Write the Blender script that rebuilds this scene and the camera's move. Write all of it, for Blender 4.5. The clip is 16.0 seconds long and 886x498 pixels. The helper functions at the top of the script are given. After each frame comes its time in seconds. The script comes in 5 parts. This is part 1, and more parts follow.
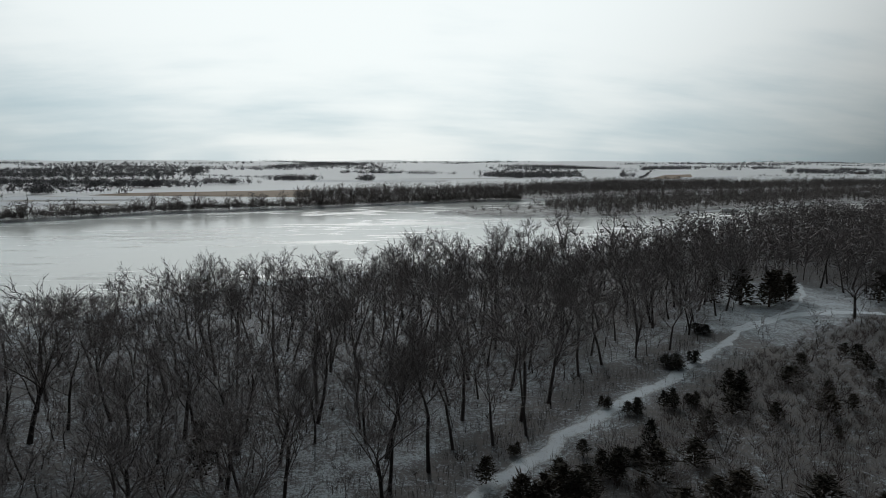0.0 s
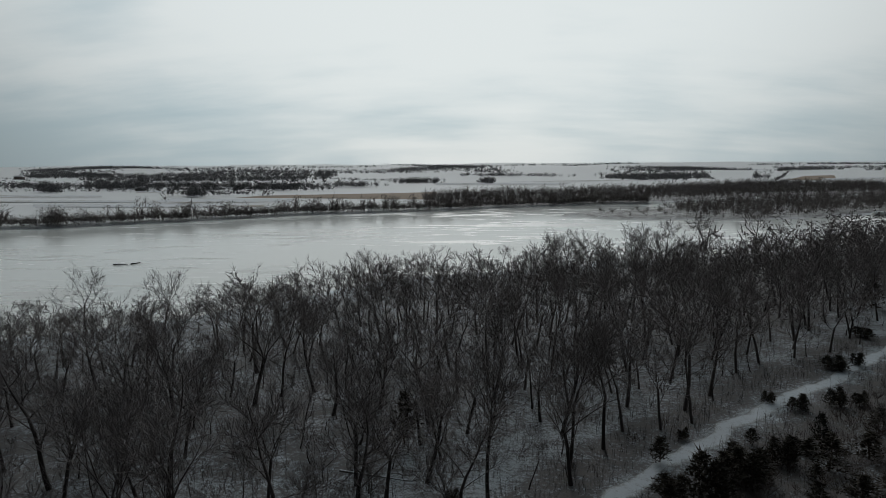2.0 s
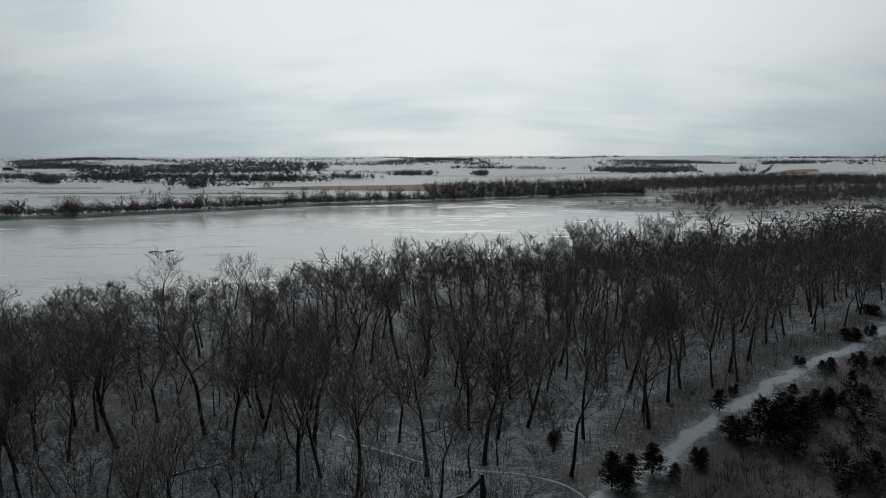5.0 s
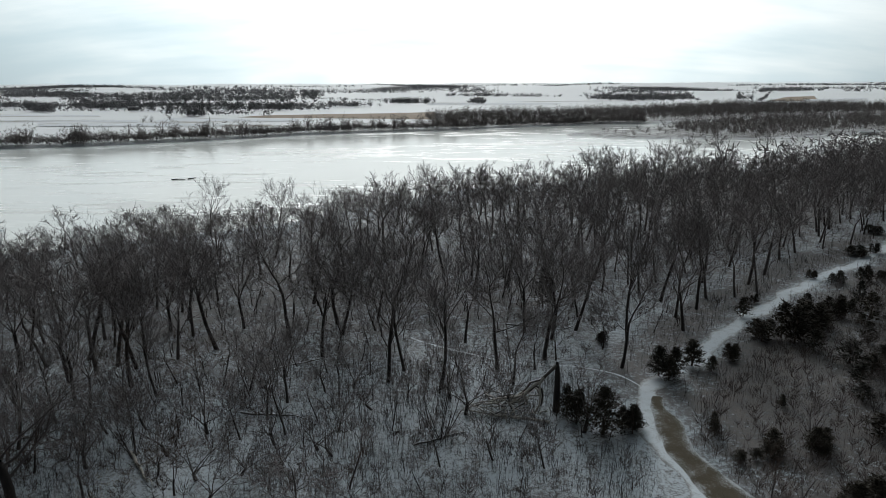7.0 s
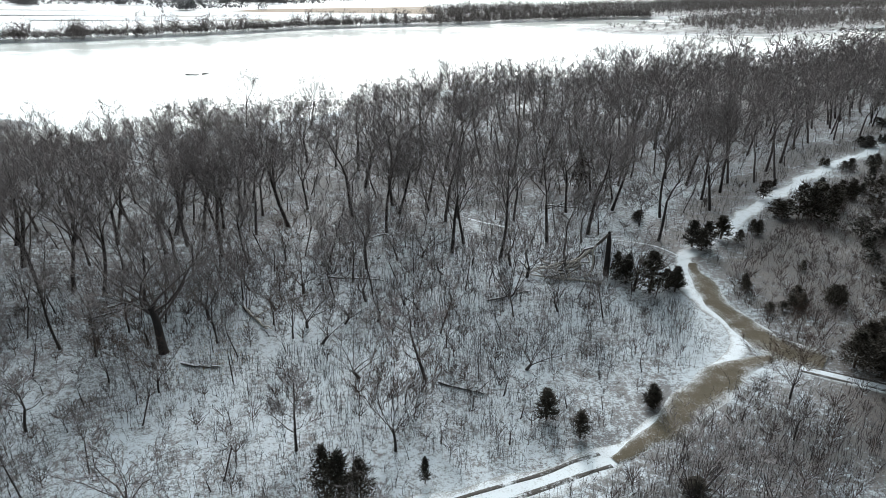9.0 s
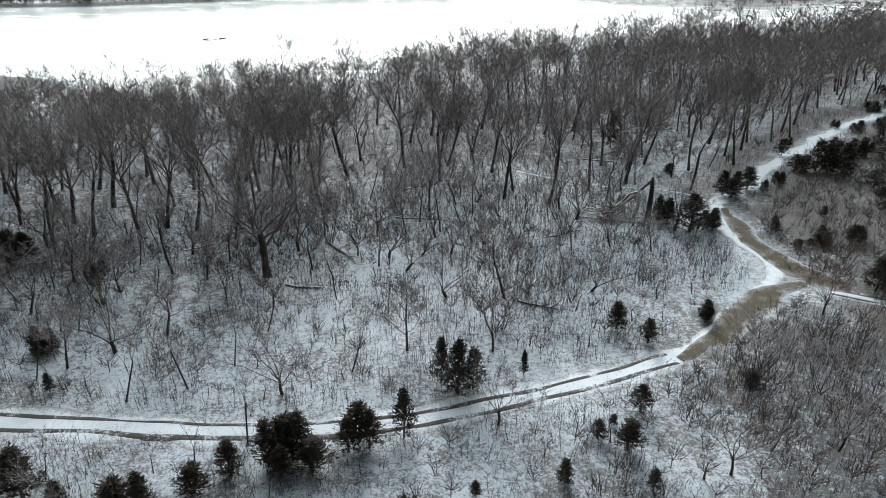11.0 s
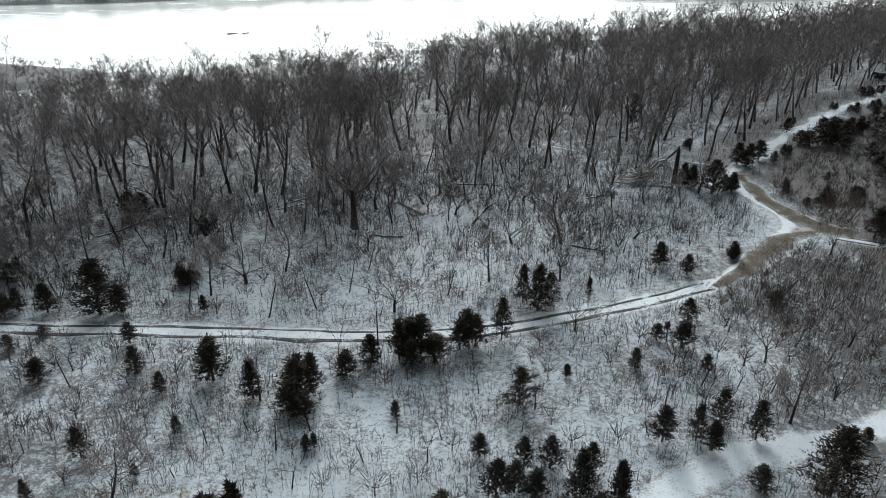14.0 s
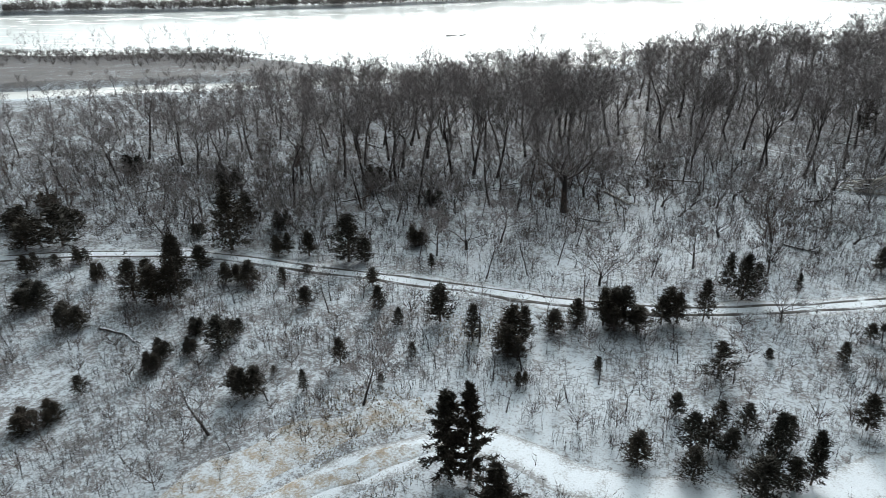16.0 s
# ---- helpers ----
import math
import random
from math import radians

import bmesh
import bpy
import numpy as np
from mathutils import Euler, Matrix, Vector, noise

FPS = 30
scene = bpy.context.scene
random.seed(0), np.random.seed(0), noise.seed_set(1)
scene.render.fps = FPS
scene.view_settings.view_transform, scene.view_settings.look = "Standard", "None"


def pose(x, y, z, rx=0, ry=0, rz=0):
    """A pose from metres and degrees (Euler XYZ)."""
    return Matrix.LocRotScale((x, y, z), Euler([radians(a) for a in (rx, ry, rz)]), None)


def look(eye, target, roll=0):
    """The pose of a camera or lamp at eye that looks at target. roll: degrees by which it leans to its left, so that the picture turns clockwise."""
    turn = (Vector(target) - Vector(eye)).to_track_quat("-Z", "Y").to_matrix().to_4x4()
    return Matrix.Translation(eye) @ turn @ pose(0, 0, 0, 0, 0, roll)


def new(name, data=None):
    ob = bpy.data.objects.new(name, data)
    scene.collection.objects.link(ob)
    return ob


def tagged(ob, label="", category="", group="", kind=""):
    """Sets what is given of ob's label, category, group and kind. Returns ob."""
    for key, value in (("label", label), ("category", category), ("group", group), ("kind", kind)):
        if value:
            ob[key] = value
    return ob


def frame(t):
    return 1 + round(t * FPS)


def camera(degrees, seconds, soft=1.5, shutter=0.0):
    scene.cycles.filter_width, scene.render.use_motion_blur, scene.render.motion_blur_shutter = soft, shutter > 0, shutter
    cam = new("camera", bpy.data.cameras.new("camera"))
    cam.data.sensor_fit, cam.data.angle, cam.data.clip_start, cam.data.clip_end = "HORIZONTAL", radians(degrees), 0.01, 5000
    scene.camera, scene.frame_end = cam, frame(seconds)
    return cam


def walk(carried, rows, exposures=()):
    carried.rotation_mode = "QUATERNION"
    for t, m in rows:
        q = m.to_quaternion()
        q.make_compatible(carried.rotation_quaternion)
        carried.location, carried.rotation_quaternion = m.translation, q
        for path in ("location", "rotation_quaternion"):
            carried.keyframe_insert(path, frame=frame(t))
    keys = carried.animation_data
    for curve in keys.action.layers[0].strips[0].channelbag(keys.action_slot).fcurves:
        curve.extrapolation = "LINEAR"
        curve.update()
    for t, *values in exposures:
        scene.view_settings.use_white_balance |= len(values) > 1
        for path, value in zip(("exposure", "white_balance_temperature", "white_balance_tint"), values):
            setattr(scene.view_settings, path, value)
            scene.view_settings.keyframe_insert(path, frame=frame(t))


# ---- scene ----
cam = camera(66.8, 16.0, soft=0.6, shutter=0.12)
PATH = [
    (0, (27.807, 25.309, 38.985), (28.054, 27.274, 38.707), 0.2),
    (0.5, (25.916, 23.067, 39.189), (26.022, 25.045, 38.913), -0.2),
    (1, (23.427, 20.859, 39.205), (23.415, 22.84, 38.933), -0.4),
    (1.5, (20.859, 18.544, 39.223), (20.775, 20.524, 38.952), -0.4),
    (2, (18.376, 16.027, 39.32), (18.284, 18.006, 39.05), -0.4),
    (2.5, (15.749, 13.639, 39.419), (15.665, 15.618, 39.148), -0.3),
    (3, (13.097, 11.255, 39.481), (13.021, 13.234, 39.208), -0.4),
    (3.5, (10.442, 8.699, 39.434), (10.375, 10.679, 39.159), -0.3),
    (6, (-2.693, -3.807, 39.622), (-2.723, -1.837, 39.273), -0.2),
    (6.5, (-5.361, -6.392, 39.737), (-5.384, -4.438, 39.313), -0.2),
    (7, (-7.904, -9.089, 39.87), (-7.921, -7.151, 39.373), -0.2),
    (7.5, (-10.311, -11.512, 39.864), (-10.323, -9.595, 39.295), -0.2),
    (8, (-12.798, -14.106, 39.878), (-12.803, -12.211, 39.238), -0.1),
    (8.5, (-15.315, -16.812, 39.918), (-15.314, -14.941, 39.21), -0.1),
    (9, (-17.951, -19.217, 39.61), (-17.941, -17.371, 38.839), 0.0),
    (11.5, (-30.994, -32.29, 38.782), (-30.946, -30.476, 37.942), 0.9),
    (12, (-33.206, -34.855, 38.795), (-33.156, -33.041, 37.955), 0.9),
    (12.5, (-35.11, -37.314, 38.789), (-35.056, -35.5, 37.948), 0.8),
    (13, (-36.583, -39.836, 38.812), (-36.528, -38.023, 37.969), 0.7),
    (13.5, (-37.986, -42.323, 38.774), (-37.925, -40.51, 37.931), 0.8),
    (14, (-39.034, -44.715, 38.872), (-38.97, -42.903, 38.028), 0.7),
    (14.5, (-39.851, -47.158, 38.824), (-39.791, -45.344, 37.982), 0.6),
    (15, (-40.637, -49.526, 38.817), (-40.677, -47.711, 37.978), 0.3),
    (15.5, (-41.319, -51.8, 38.756), (-41.499, -49.992, 37.919), 0.1),
    (16, (-41.533, -53.969, 38.837), (-42.007, -52.212, 38.007), -1.1),
]
EXPOSURES = [(0, -1.52), (1.5, -1.78), (3.7, -1.84), (6.0, -1.5), (7.0, -0.98), (8.0, -0.2), (9.0, 0.36), (12.0, 0.26), (13.5, 0.02), (15.0, 0.0), (16, 0.26)]
walk(cam, [(t, look(*p)) for t, *p in PATH], EXPOSURES)

# ---- light: thin overcast, the sun ahead of the flight behind cloud ----
SUN_UP, SUN_TURN = radians(28), radians(-1)
sun_way = Vector((math.sin(SUN_TURN) * math.cos(SUN_UP), math.cos(SUN_TURN) * math.cos(SUN_UP), math.sin(SUN_UP)))
sun = new("sun", bpy.data.lights.new("sun", "SUN"))
sun.data.energy, sun.data.angle, sun.data.color = 2.2, radians(14), (0.99, 0.985, 0.97)
sun.matrix_world = look(sun_way * 100, (0, 0, 0))


class Nodes:
    """A few words for wiring node trees."""

    def __init__(self, tree):
        self.tree = tree

    def add(self, kind, inputs=(), **settings):
        n = self.tree.nodes.new(kind)
        for k, v in settings.items():
            setattr(n, k, v)
        for k, v in dict(inputs).items():
            if hasattr(v, "is_output"):
                self.tree.links.new(v, n.inputs[k])
            else:
                n.inputs[k].default_value = v
        return n

    def math(self, op, a, b=0.0, c=0.0, clamp=False):
        return self.add("ShaderNodeMath", {0: a, 1: b, 2: c}, operation=op, use_clamp=clamp).outputs[0]

    def vmath(self, op, a, b=(0, 0, 0)):
        return self.add("ShaderNodeVectorMath", {0: a, 1: b}, operation=op)

    def noise(self, vector, scale, detail=3.0, rough=0.55):
        return self.add("ShaderNodeTexNoise", {"Vector": vector, "Scale": scale, "Detail": detail, "Roughness": rough}).outputs["Fac"]

    def span(self, value, a, b, lo=0.0, hi=1.0):
        return self.add("ShaderNodeMapRange", {"Value": value, "From Min": a, "From Max": b, "To Min": lo, "To Max": hi}, interpolation_type="SMOOTHSTEP").outputs[0]

    def mix(self, f, a, b):
        n = self.add("ShaderNodeMix", {0: f}, data_type="RGBA")
        for k, v in ((6, a), (7, b)):
            if hasattr(v, "is_output"):
                self.tree.links.new(v, n.inputs[k])
            else:
                n.inputs[k].default_value = (*v, 1)
        return n.outputs[2]


world = bpy.data.worlds.new("overcast_sky")
scene.world = world
world.use_nodes = True
world.node_tree.nodes.clear()
W = Nodes(world.node_tree)
way = W.add("ShaderNodeTexCoord").outputs["Generated"]
sky = W.add("ShaderNodeTexSky", sky_type="NISHITA", sun_disc=False, sun_elevation=SUN_UP, sun_rotation=SUN_TURN, altitude=400)
xyz = W.add("ShaderNodeSeparateXYZ", {0: way})
lift = W.math("ADD", W.math("MAXIMUM", xyz.outputs[2], 0.0), 0.22)
flat = W.add("ShaderNodeCombineXYZ", {0: W.math("DIVIDE", xyz.outputs[0], lift), 1: W.math("DIVIDE", xyz.outputs[1], lift), 2: 0.0}).outputs[0]
soft_cloud = W.noise(W.vmath("MULTIPLY", way, (1, 1, 2.6)).outputs[0], 1.7, 3.0, 0.45)
small_cloud = W.noise(W.vmath("MULTIPLY", flat, (0.6, 1.4, 1)).outputs[0], 1.6, 6.0, 0.6)
glow = W.vmath("DOT_PRODUCT", way, tuple(sun_way)).outputs["Value"]
toward = W.span(glow, 0.48, 0.96, 0.16, 3.1)
cover = W.span(W.math("ADD", W.math("MULTIPLY", soft_cloud, 0.76), W.math("MULTIPLY", small_cloud, 0.24)), 0.38, 0.59)
grey = W.mix(cover, (0.56, 0.70, 0.76), (0.93, 0.995, 1.0))
lit = W.vmath("SCALE", grey)
W.tree.links.new(toward, lit.inputs["Scale"])
clouds = W.add("ShaderNodeBackground", {"Color": lit.outputs[0], "Strength": 0.94})
clear = W.add("ShaderNodeBackground", {"Color": sky.outputs[0], "Strength": 0.09})
W.add("ShaderNodeOutputWorld", {0: W.add("ShaderNodeMixShader", {0: 0.93, 1: clear.outputs[0], 2: clouds.outputs[0]}).outputs[0]})


# ---- materials ----
def material(name, build):
    m = bpy.data.materials.new(name)
    m.use_nodes = True
    m.node_tree.nodes.clear()
    n = Nodes(m.node_tree)
    place = n.add("ShaderNodeNewGeometry")
    colour, rough, height, amount, extra = build(n, place)
    out = {"Base Color": colour if hasattr(colour, "is_output") else (*colour, 1), "Roughness": rough, **extra}
    if height is not None:
        out["Normal"] = n.add("ShaderNodeBump", {"Height": height, "Strength": amount, "Distance": 0.1}).outputs[0]
    n.add("ShaderNodeOutputMaterial", {0: n.add("ShaderNodeBsdfPrincipled", out).outputs[0]})
    return m


# near snow: thin, and darkened with cloud shade put into its colour
SHADED_SNOW, LITTER, LEAVES = (0.56, 0.61, 0.645), (0.040, 0.034, 0.034), (0.110, 0.088, 0.078)


def snow_ground(n, g):
    p = g.outputs["Position"]
    wide, mid, fine = n.noise(p, 0.035, 4), n.noise(p, 0.45, 4, 0.6), n.noise(p, 5.0, 4, 0.7)
    # beyond the river: less litter, and sunlit brightness put into the snow colour
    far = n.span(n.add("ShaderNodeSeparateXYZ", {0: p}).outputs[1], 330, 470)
    bare = n.math("ADD", n.math("ADD", n.math("MULTIPLY", wide, 0.25), n.math("ADD", n.math("MULTIPLY", mid, 0.35), n.math("MULTIPLY", n.math("SUBTRACT", n.noise(p, 0.16, 3, 0.6), 0.5), 0.35))), n.math("ADD", n.math("MULTIPLY", fine, 0.85), n.math("MULTIPLY", n.noise(p, 1.7, 3, 0.6), 0.55)))
    leafy = n.add("ShaderNodeAttribute", attribute_name="leafy").outputs["Fac"]
    bare = n.math("ADD", bare, n.math("MULTIPLY", leafy, 0.16))
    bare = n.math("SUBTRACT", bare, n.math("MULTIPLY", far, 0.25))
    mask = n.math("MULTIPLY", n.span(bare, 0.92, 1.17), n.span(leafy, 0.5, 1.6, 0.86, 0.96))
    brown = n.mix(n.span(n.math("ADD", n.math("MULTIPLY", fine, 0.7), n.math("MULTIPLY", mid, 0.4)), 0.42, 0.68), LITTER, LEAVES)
    return n.mix(mask, n.mix(far, n.mix(wide, SHADED_SNOW, (0.46, 0.52, 0.575)), (0.90, 0.91, 0.92)), brown), 0.75, n.math("ADD", fine, mid), 0.6, {}


def snow_track(n, g):
    p = g.outputs["Position"]
    fine, mid = n.noise(p, 6.0, 4, 0.7), n.noise(p, 0.8, 3)
    edge = n.math("MULTIPLY", n.add("ShaderNodeAttribute", attribute_name="edge").outputs["Fac"], 0.34)
    mask = n.span(n.math("ADD", edge, n.math("ADD", n.math("MULTIPLY", fine, 0.7), n.math("MULTIPLY", mid, 0.4))), 0.55, 0.80, 0, 0.8)
    return n.mix(mask, (0.68, 0.73, 0.775), (0.15, 0.137, 0.125)), 0.7, fine, 0.5, {}


def wheel_mud(n, g):
    p = g.outputs["Position"]
    fine, mid = n.noise(p, 4.0, 4, 0.7), n.noise(p, 0.35, 3)
    mask = n.span(n.math("ADD", n.math("MULTIPLY", fine, 0.5), n.math("MULTIPLY", mid, 0.6)), 0.55, 0.72)
    return n.mix(mask, n.mix(fine, (0.036, 0.033, 0.030), (0.085, 0.074, 0.064)), (0.66, 0.7, 0.74)), 0.85, fine, 0.6, {}


def winter_grass(n, g):
    p = g.outputs["Position"]
    fine, mid = n.noise(p, 7.0, 4, 0.7), n.noise(p, 0.5, 3)
    edge = n.math("MULTIPLY", n.add("ShaderNodeAttribute", attribute_name="edge").outputs["Fac"], 0.24)
    brown = n.mix(n.span(mid, 0.35, 0.65), (0.100, 0.082, 0.046), (0.150, 0.115, 0.074))
    mask = n.span(n.math("ADD", edge, n.math("ADD", n.math("MULTIPLY", fine, 0.7), n.math("MULTIPLY", mid, 0.4))), 0.59, 0.82, 0, 0.85)
    return n.mix(mask, n.mix(fine, (0.055, 0.043, 0.027), brown), (0.66, 0.7, 0.74)), 0.9, fine, 0.7, {}


def ice(n, g):
    p = n.vmath("MULTIPLY", g.outputs["Position"], (0.35, 1.0, 1.0)).outputs[0]
    wide, streak = n.noise(p, 0.018, 4), n.noise(p, 0.11, 5, 0.65)
    drift = n.span(n.math("ADD", n.math("MULTIPLY", wide, 0.5), n.math("MULTIPLY", streak, 0.6)), 0.54, 0.68)
    return n.mix(drift, (0.76, 0.77, 0.74), (0.90, 0.90, 0.88)), n.span(drift, 0, 1, 0.14, 0.4), n.noise(p, 0.6, 3), 0.04, {"IOR": 1.31}


def bark(dark, pale):
    def build(n, g):
        p = g.outputs["Position"]
        grain = n.noise(n.vmath("MULTIPLY", p, (1, 1, 0.25)).outputs[0], 9.0, 3, 0.6)
        own = n.add("ShaderNodeObjectInfo").outputs["Random"]
        tone = n.math("ADD", n.math("MULTIPLY", grain, 0.6), n.math("MULTIPLY", own, 0.4))
        return n.mix(tone, dark, pale), 0.9, grain, 0.4, {}
    return build


def twigs(dark, pale):
    def build(n, g):
        own = n.add("ShaderNodeObjectInfo").outputs["Random"]
        piece = g.outputs["Random Per Island"]
        patch = n.noise(g.outputs["Position"], 0.05, 2)
        tone = n.math("ADD", n.math("ADD", n.math("MULTIPLY", piece, 0.35), n.math("MULTIPLY", own, 0.25)), n.math("MULTIPLY", n.span(patch, 0.3, 0.7), 0.4))
        return n.mix(tone, dark, pale), 0.85, None, 0, {}
    return build


def snowy_log(n, g):
    p = g.outputs["Position"]
    up = n.add("ShaderNodeSeparateXYZ", {0: g.outputs["Normal"]}).outputs[2]
    fine = n.noise(p, 5.0, 3)
    cap = n.span(n.math("ADD", up, n.math("MULTIPLY", fine, 0.8)), 0.85, 1.15)
    return n.mix(cap, n.mix(fine, (0.07, 0.06, 0.05), (0.19, 0.17, 0.15)), (0.8, 0.83, 0.87)), 0.85, fine, 0.4, {}


def field(a, b, snow):
    def build(n, g):
        p = n.vmath("MULTIPLY", g.outputs["Position"], (0.25, 1, 1)).outputs[0]
        fine, wide = n.noise(p, 0.25, 4, 0.7), n.noise(p, 0.02, 3)
        mask = n.span(n.math("ADD", n.math("MULTIPLY", fine, 0.6), n.math("MULTIPLY", wide, 0.5)), 0.70 - snow, 0.80 - snow)
        return n.mix(mask, n.mix(wide, a, b), (0.8, 0.82, 0.86)), 0.9, None, 0, {}
    return build


def plain(a, b, scale=2.0, rough=0.8):
    return lambda n, g: (n.mix(n.noise(g.outputs["Position"], scale, 4, 0.6), a, b), rough, None, 0, {})


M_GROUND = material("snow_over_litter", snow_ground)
M_TRACK = material("trodden_snow", snow_track)
M_MUD = material("wheel_mud", wheel_mud)
M_GRASS = material("winter_grass", winter_grass)
M_ICE = material("river_ice", ice)
M_CRACK = material("ice_crack", plain((0.16, 0.18, 0.18), (0.38, 0.41, 0.41), 0.5, 0.3))
M_BARK = material("grey_brown_bark", bark((0.024, 0.020, 0.019), (0.066, 0.055, 0.051)))
M_LIMB = material("limb_bark", bark((0.050, 0.043, 0.041), (0.135, 0.117, 0.111)))
M_TWIG = material("bare_twigs", twigs((0.110, 0.098, 0.096), (0.310, 0.277, 0.272)))
M_RUSSET = material("russet_twigs", twigs((0.050, 0.034, 0.028), (0.125, 0.085, 0.066)))
M_BRUSH = material("brush_stems", twigs((0.030, 0.027, 0.027), (0.110, 0.096, 0.094)))
M_THICKET = material("thicket_stems", twigs((0.044, 0.033, 0.029), (0.125, 0.094, 0.082)))
M_STRAW = material("dry_grass", twigs((0.22, 0.17, 0.11), (0.46, 0.38, 0.27)))
M_CEDAR = material("cedar_needles", twigs((0.010, 0.012, 0.008), (0.056, 0.040, 0.026)))
M_CEDAR_TRUNK = material("cedar_bark", bark((0.06, 0.045, 0.035), (0.13, 0.10, 0.08)))
M_LOG = material("fallen_wood", snowy_log)
M_PALE = material("barkless_wood", plain((0.42, 0.39, 0.34), (0.62, 0.59, 0.54), 3.0))
M_FAR = material("far_branches", twigs((0.115, 0.102, 0.097), (0.250, 0.222, 0.212)))
M_STUBBLE = material("stubble_field", field((0.28, 0.20, 0.135), (0.36, 0.27, 0.19), 0.03))
M_TAN = material("thinly_snowed_field", field((0.40, 0.36, 0.30), (0.52, 0.48, 0.42), 0.24))
def straw_snow(n, g):
    p = g.outputs["Position"]
    fine, mid = n.noise(p, 5.0, 4, 0.75), n.noise(p, 0.8, 4, 0.6)
    mask = n.span(n.math("ADD", n.math("MULTIPLY", fine, 0.6), n.math("MULTIPLY", mid, 0.6)), 0.49, 0.74)
    return n.mix(mask, (0.60, 0.65, 0.69), n.mix(n.span(mid, 0.35, 0.65), (0.13, 0.095, 0.06), n.mix(fine, (0.20, 0.15, 0.10), (0.42, 0.35, 0.26)))), 0.9, fine, 0.7, {}


M_PATCH = material("straw_and_snow", straw_snow)
# paler than near snow: sunlight on the far fields put into the colour
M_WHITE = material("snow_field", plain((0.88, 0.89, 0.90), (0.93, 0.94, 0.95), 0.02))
M_WALL = material("pale_siding", plain((0.55, 0.54, 0.52), (0.7, 0.69, 0.67), 1.0))
M_SHED = material("dark_siding", plain((0.09, 0.07, 0.06), (0.16, 0.12, 0.10), 1.0))
M_GLASS = material("dark_window", plain((0.02, 0.025, 0.03), (0.04, 0.045, 0.05), 1.0, 0.15))


# ---- mesh words ----
def tri_mesh(name, verts, tris, mats, which=None):
    me = bpy.data.meshes.new(name)
    verts, tris = np.asarray(verts, dtype=np.float32), np.asarray(tris, dtype=np.int32)
    me.vertices.add(len(verts))
    me.vertices.foreach_set("co", verts.ravel())
    me.loops.add(tris.size)
    me.loops.foreach_set("vertex_index", tris.ravel())
    me.polygons.add(len(tris))
    me.polygons.foreach_set("loop_start", np.arange(0, tris.size, 3, dtype=np.int32))
    for m in mats:
        me.materials.append(m)
    if which is not None:
        me.polygons.foreach_set("material_index", np.asarray(which, dtype=np.int32))
    me.update(calc_edges=True)
    return me


def join(pieces):
    """Vertices and triangles of several pieces as one."""
    vs, fs, at = [], [], 0
    for v, f in pieces:
        vs.append(v)
        fs.append(f + at)
        at += len(v)
    return np.concatenate(vs), np.concatenate(fs)


def part(name, data, mat, parent, label=""):
    """One mesh under a thing or a part."""
    ob = new(name, data if isinstance(data, bpy.types.Mesh) else tri_mesh(name, *data, [mat]))
    ob.parent = parent
    return tagged(ob, label)


def smooth(a, b, v):
    f = np.clip((v - a) / (b - a), 0, 1)
    return f * f * (3 - 2 * f)


def inside(poly, x, y):
    """Signed distance to a polygon, above 0 within."""
    x, y = np.asarray(x, float), np.asarray(y, float)
    near, odd = np.full(x.shape, 1e9), np.zeros(x.shape, bool)
    for (ax, ay), (bx, by) in zip(poly, poly[1:] + poly[:1]):
        dx, dy = bx - ax, by - ay
        f = np.clip(((x - ax) * dx + (y - ay) * dy) / (dx * dx + dy * dy), 0, 1)
        near = np.minimum(near, np.hypot(x - ax - f * dx, y - ay - f * dy))
        if ay != by:
            odd ^= ((ay > y) != (by > y)) & (x < dx * (y - ay) / dy + ax)
    return np.where(odd, near, -near)


def off_line(line, x, y):
    """Distance to an open line."""
    x, y = np.asarray(x, float), np.asarray(y, float)
    near = np.full(x.shape, 1e9)
    for (ax, ay), (bx, by) in zip(line, line[1:]):
        dx, dy = bx - ax, by - ay
        f = np.clip(((x - ax) * dx + (y - ay) * dy) / (dx * dx + dy * dy), 0, 1)
        near = np.minimum(near, np.hypot(x - ax - f * dx, y - ay - f * dy))
    return near


# ---- plan of the land ----
NEAR_BANK = [(-1500, -40), (-600, 40), (-300, 78), (-230, 103), (-190, 118), (-150, 135), (-110, 152), (-80, 168), (-55, 184), (-30, 216),
             (-10, 240), (50, 266), (130, 296), (200, 338), (260, 388), (330, 432), (420, 458), (600, 500), (1500, 640)]
FAR_BANK = [(-1500, 60), (-700, 285), (-473, 352), (-397, 374), (-320, 396), (-276, 414), (-244, 422), (-217, 439), (-188, 458), (-156, 478),
            (-124, 504), (-85, 523), (-43, 538), (0, 554), (47, 582), (97, 600), (130, 619), (175, 622), (233, 645), (330, 690), (500, 740), (1500, 1000)]
RIVER = NEAR_BANK + FAR_BANK[::-1]
SPIT = [(-500, 150), (-302, 186), (-262, 190), (-230, 202), (-205, 206), (-187, 197), (-167, 191), (-134, 180), (-143, 161), (-161, 151), (-189, 143),
        (-213, 132), (-240, 120), (-500, 70)]
ISLAND = [(75, 495), (91, 494), (103, 476), (135, 467), (172, 466), (209, 466), (238, 473), (300, 505), (420, 560), (700, 640), (1500, 800),
          (1500, 960), (700, 760), (420, 690), (300, 655), (185, 571), (142, 543), (115, 536), (86, 516)]
ICE_Z = -3.0
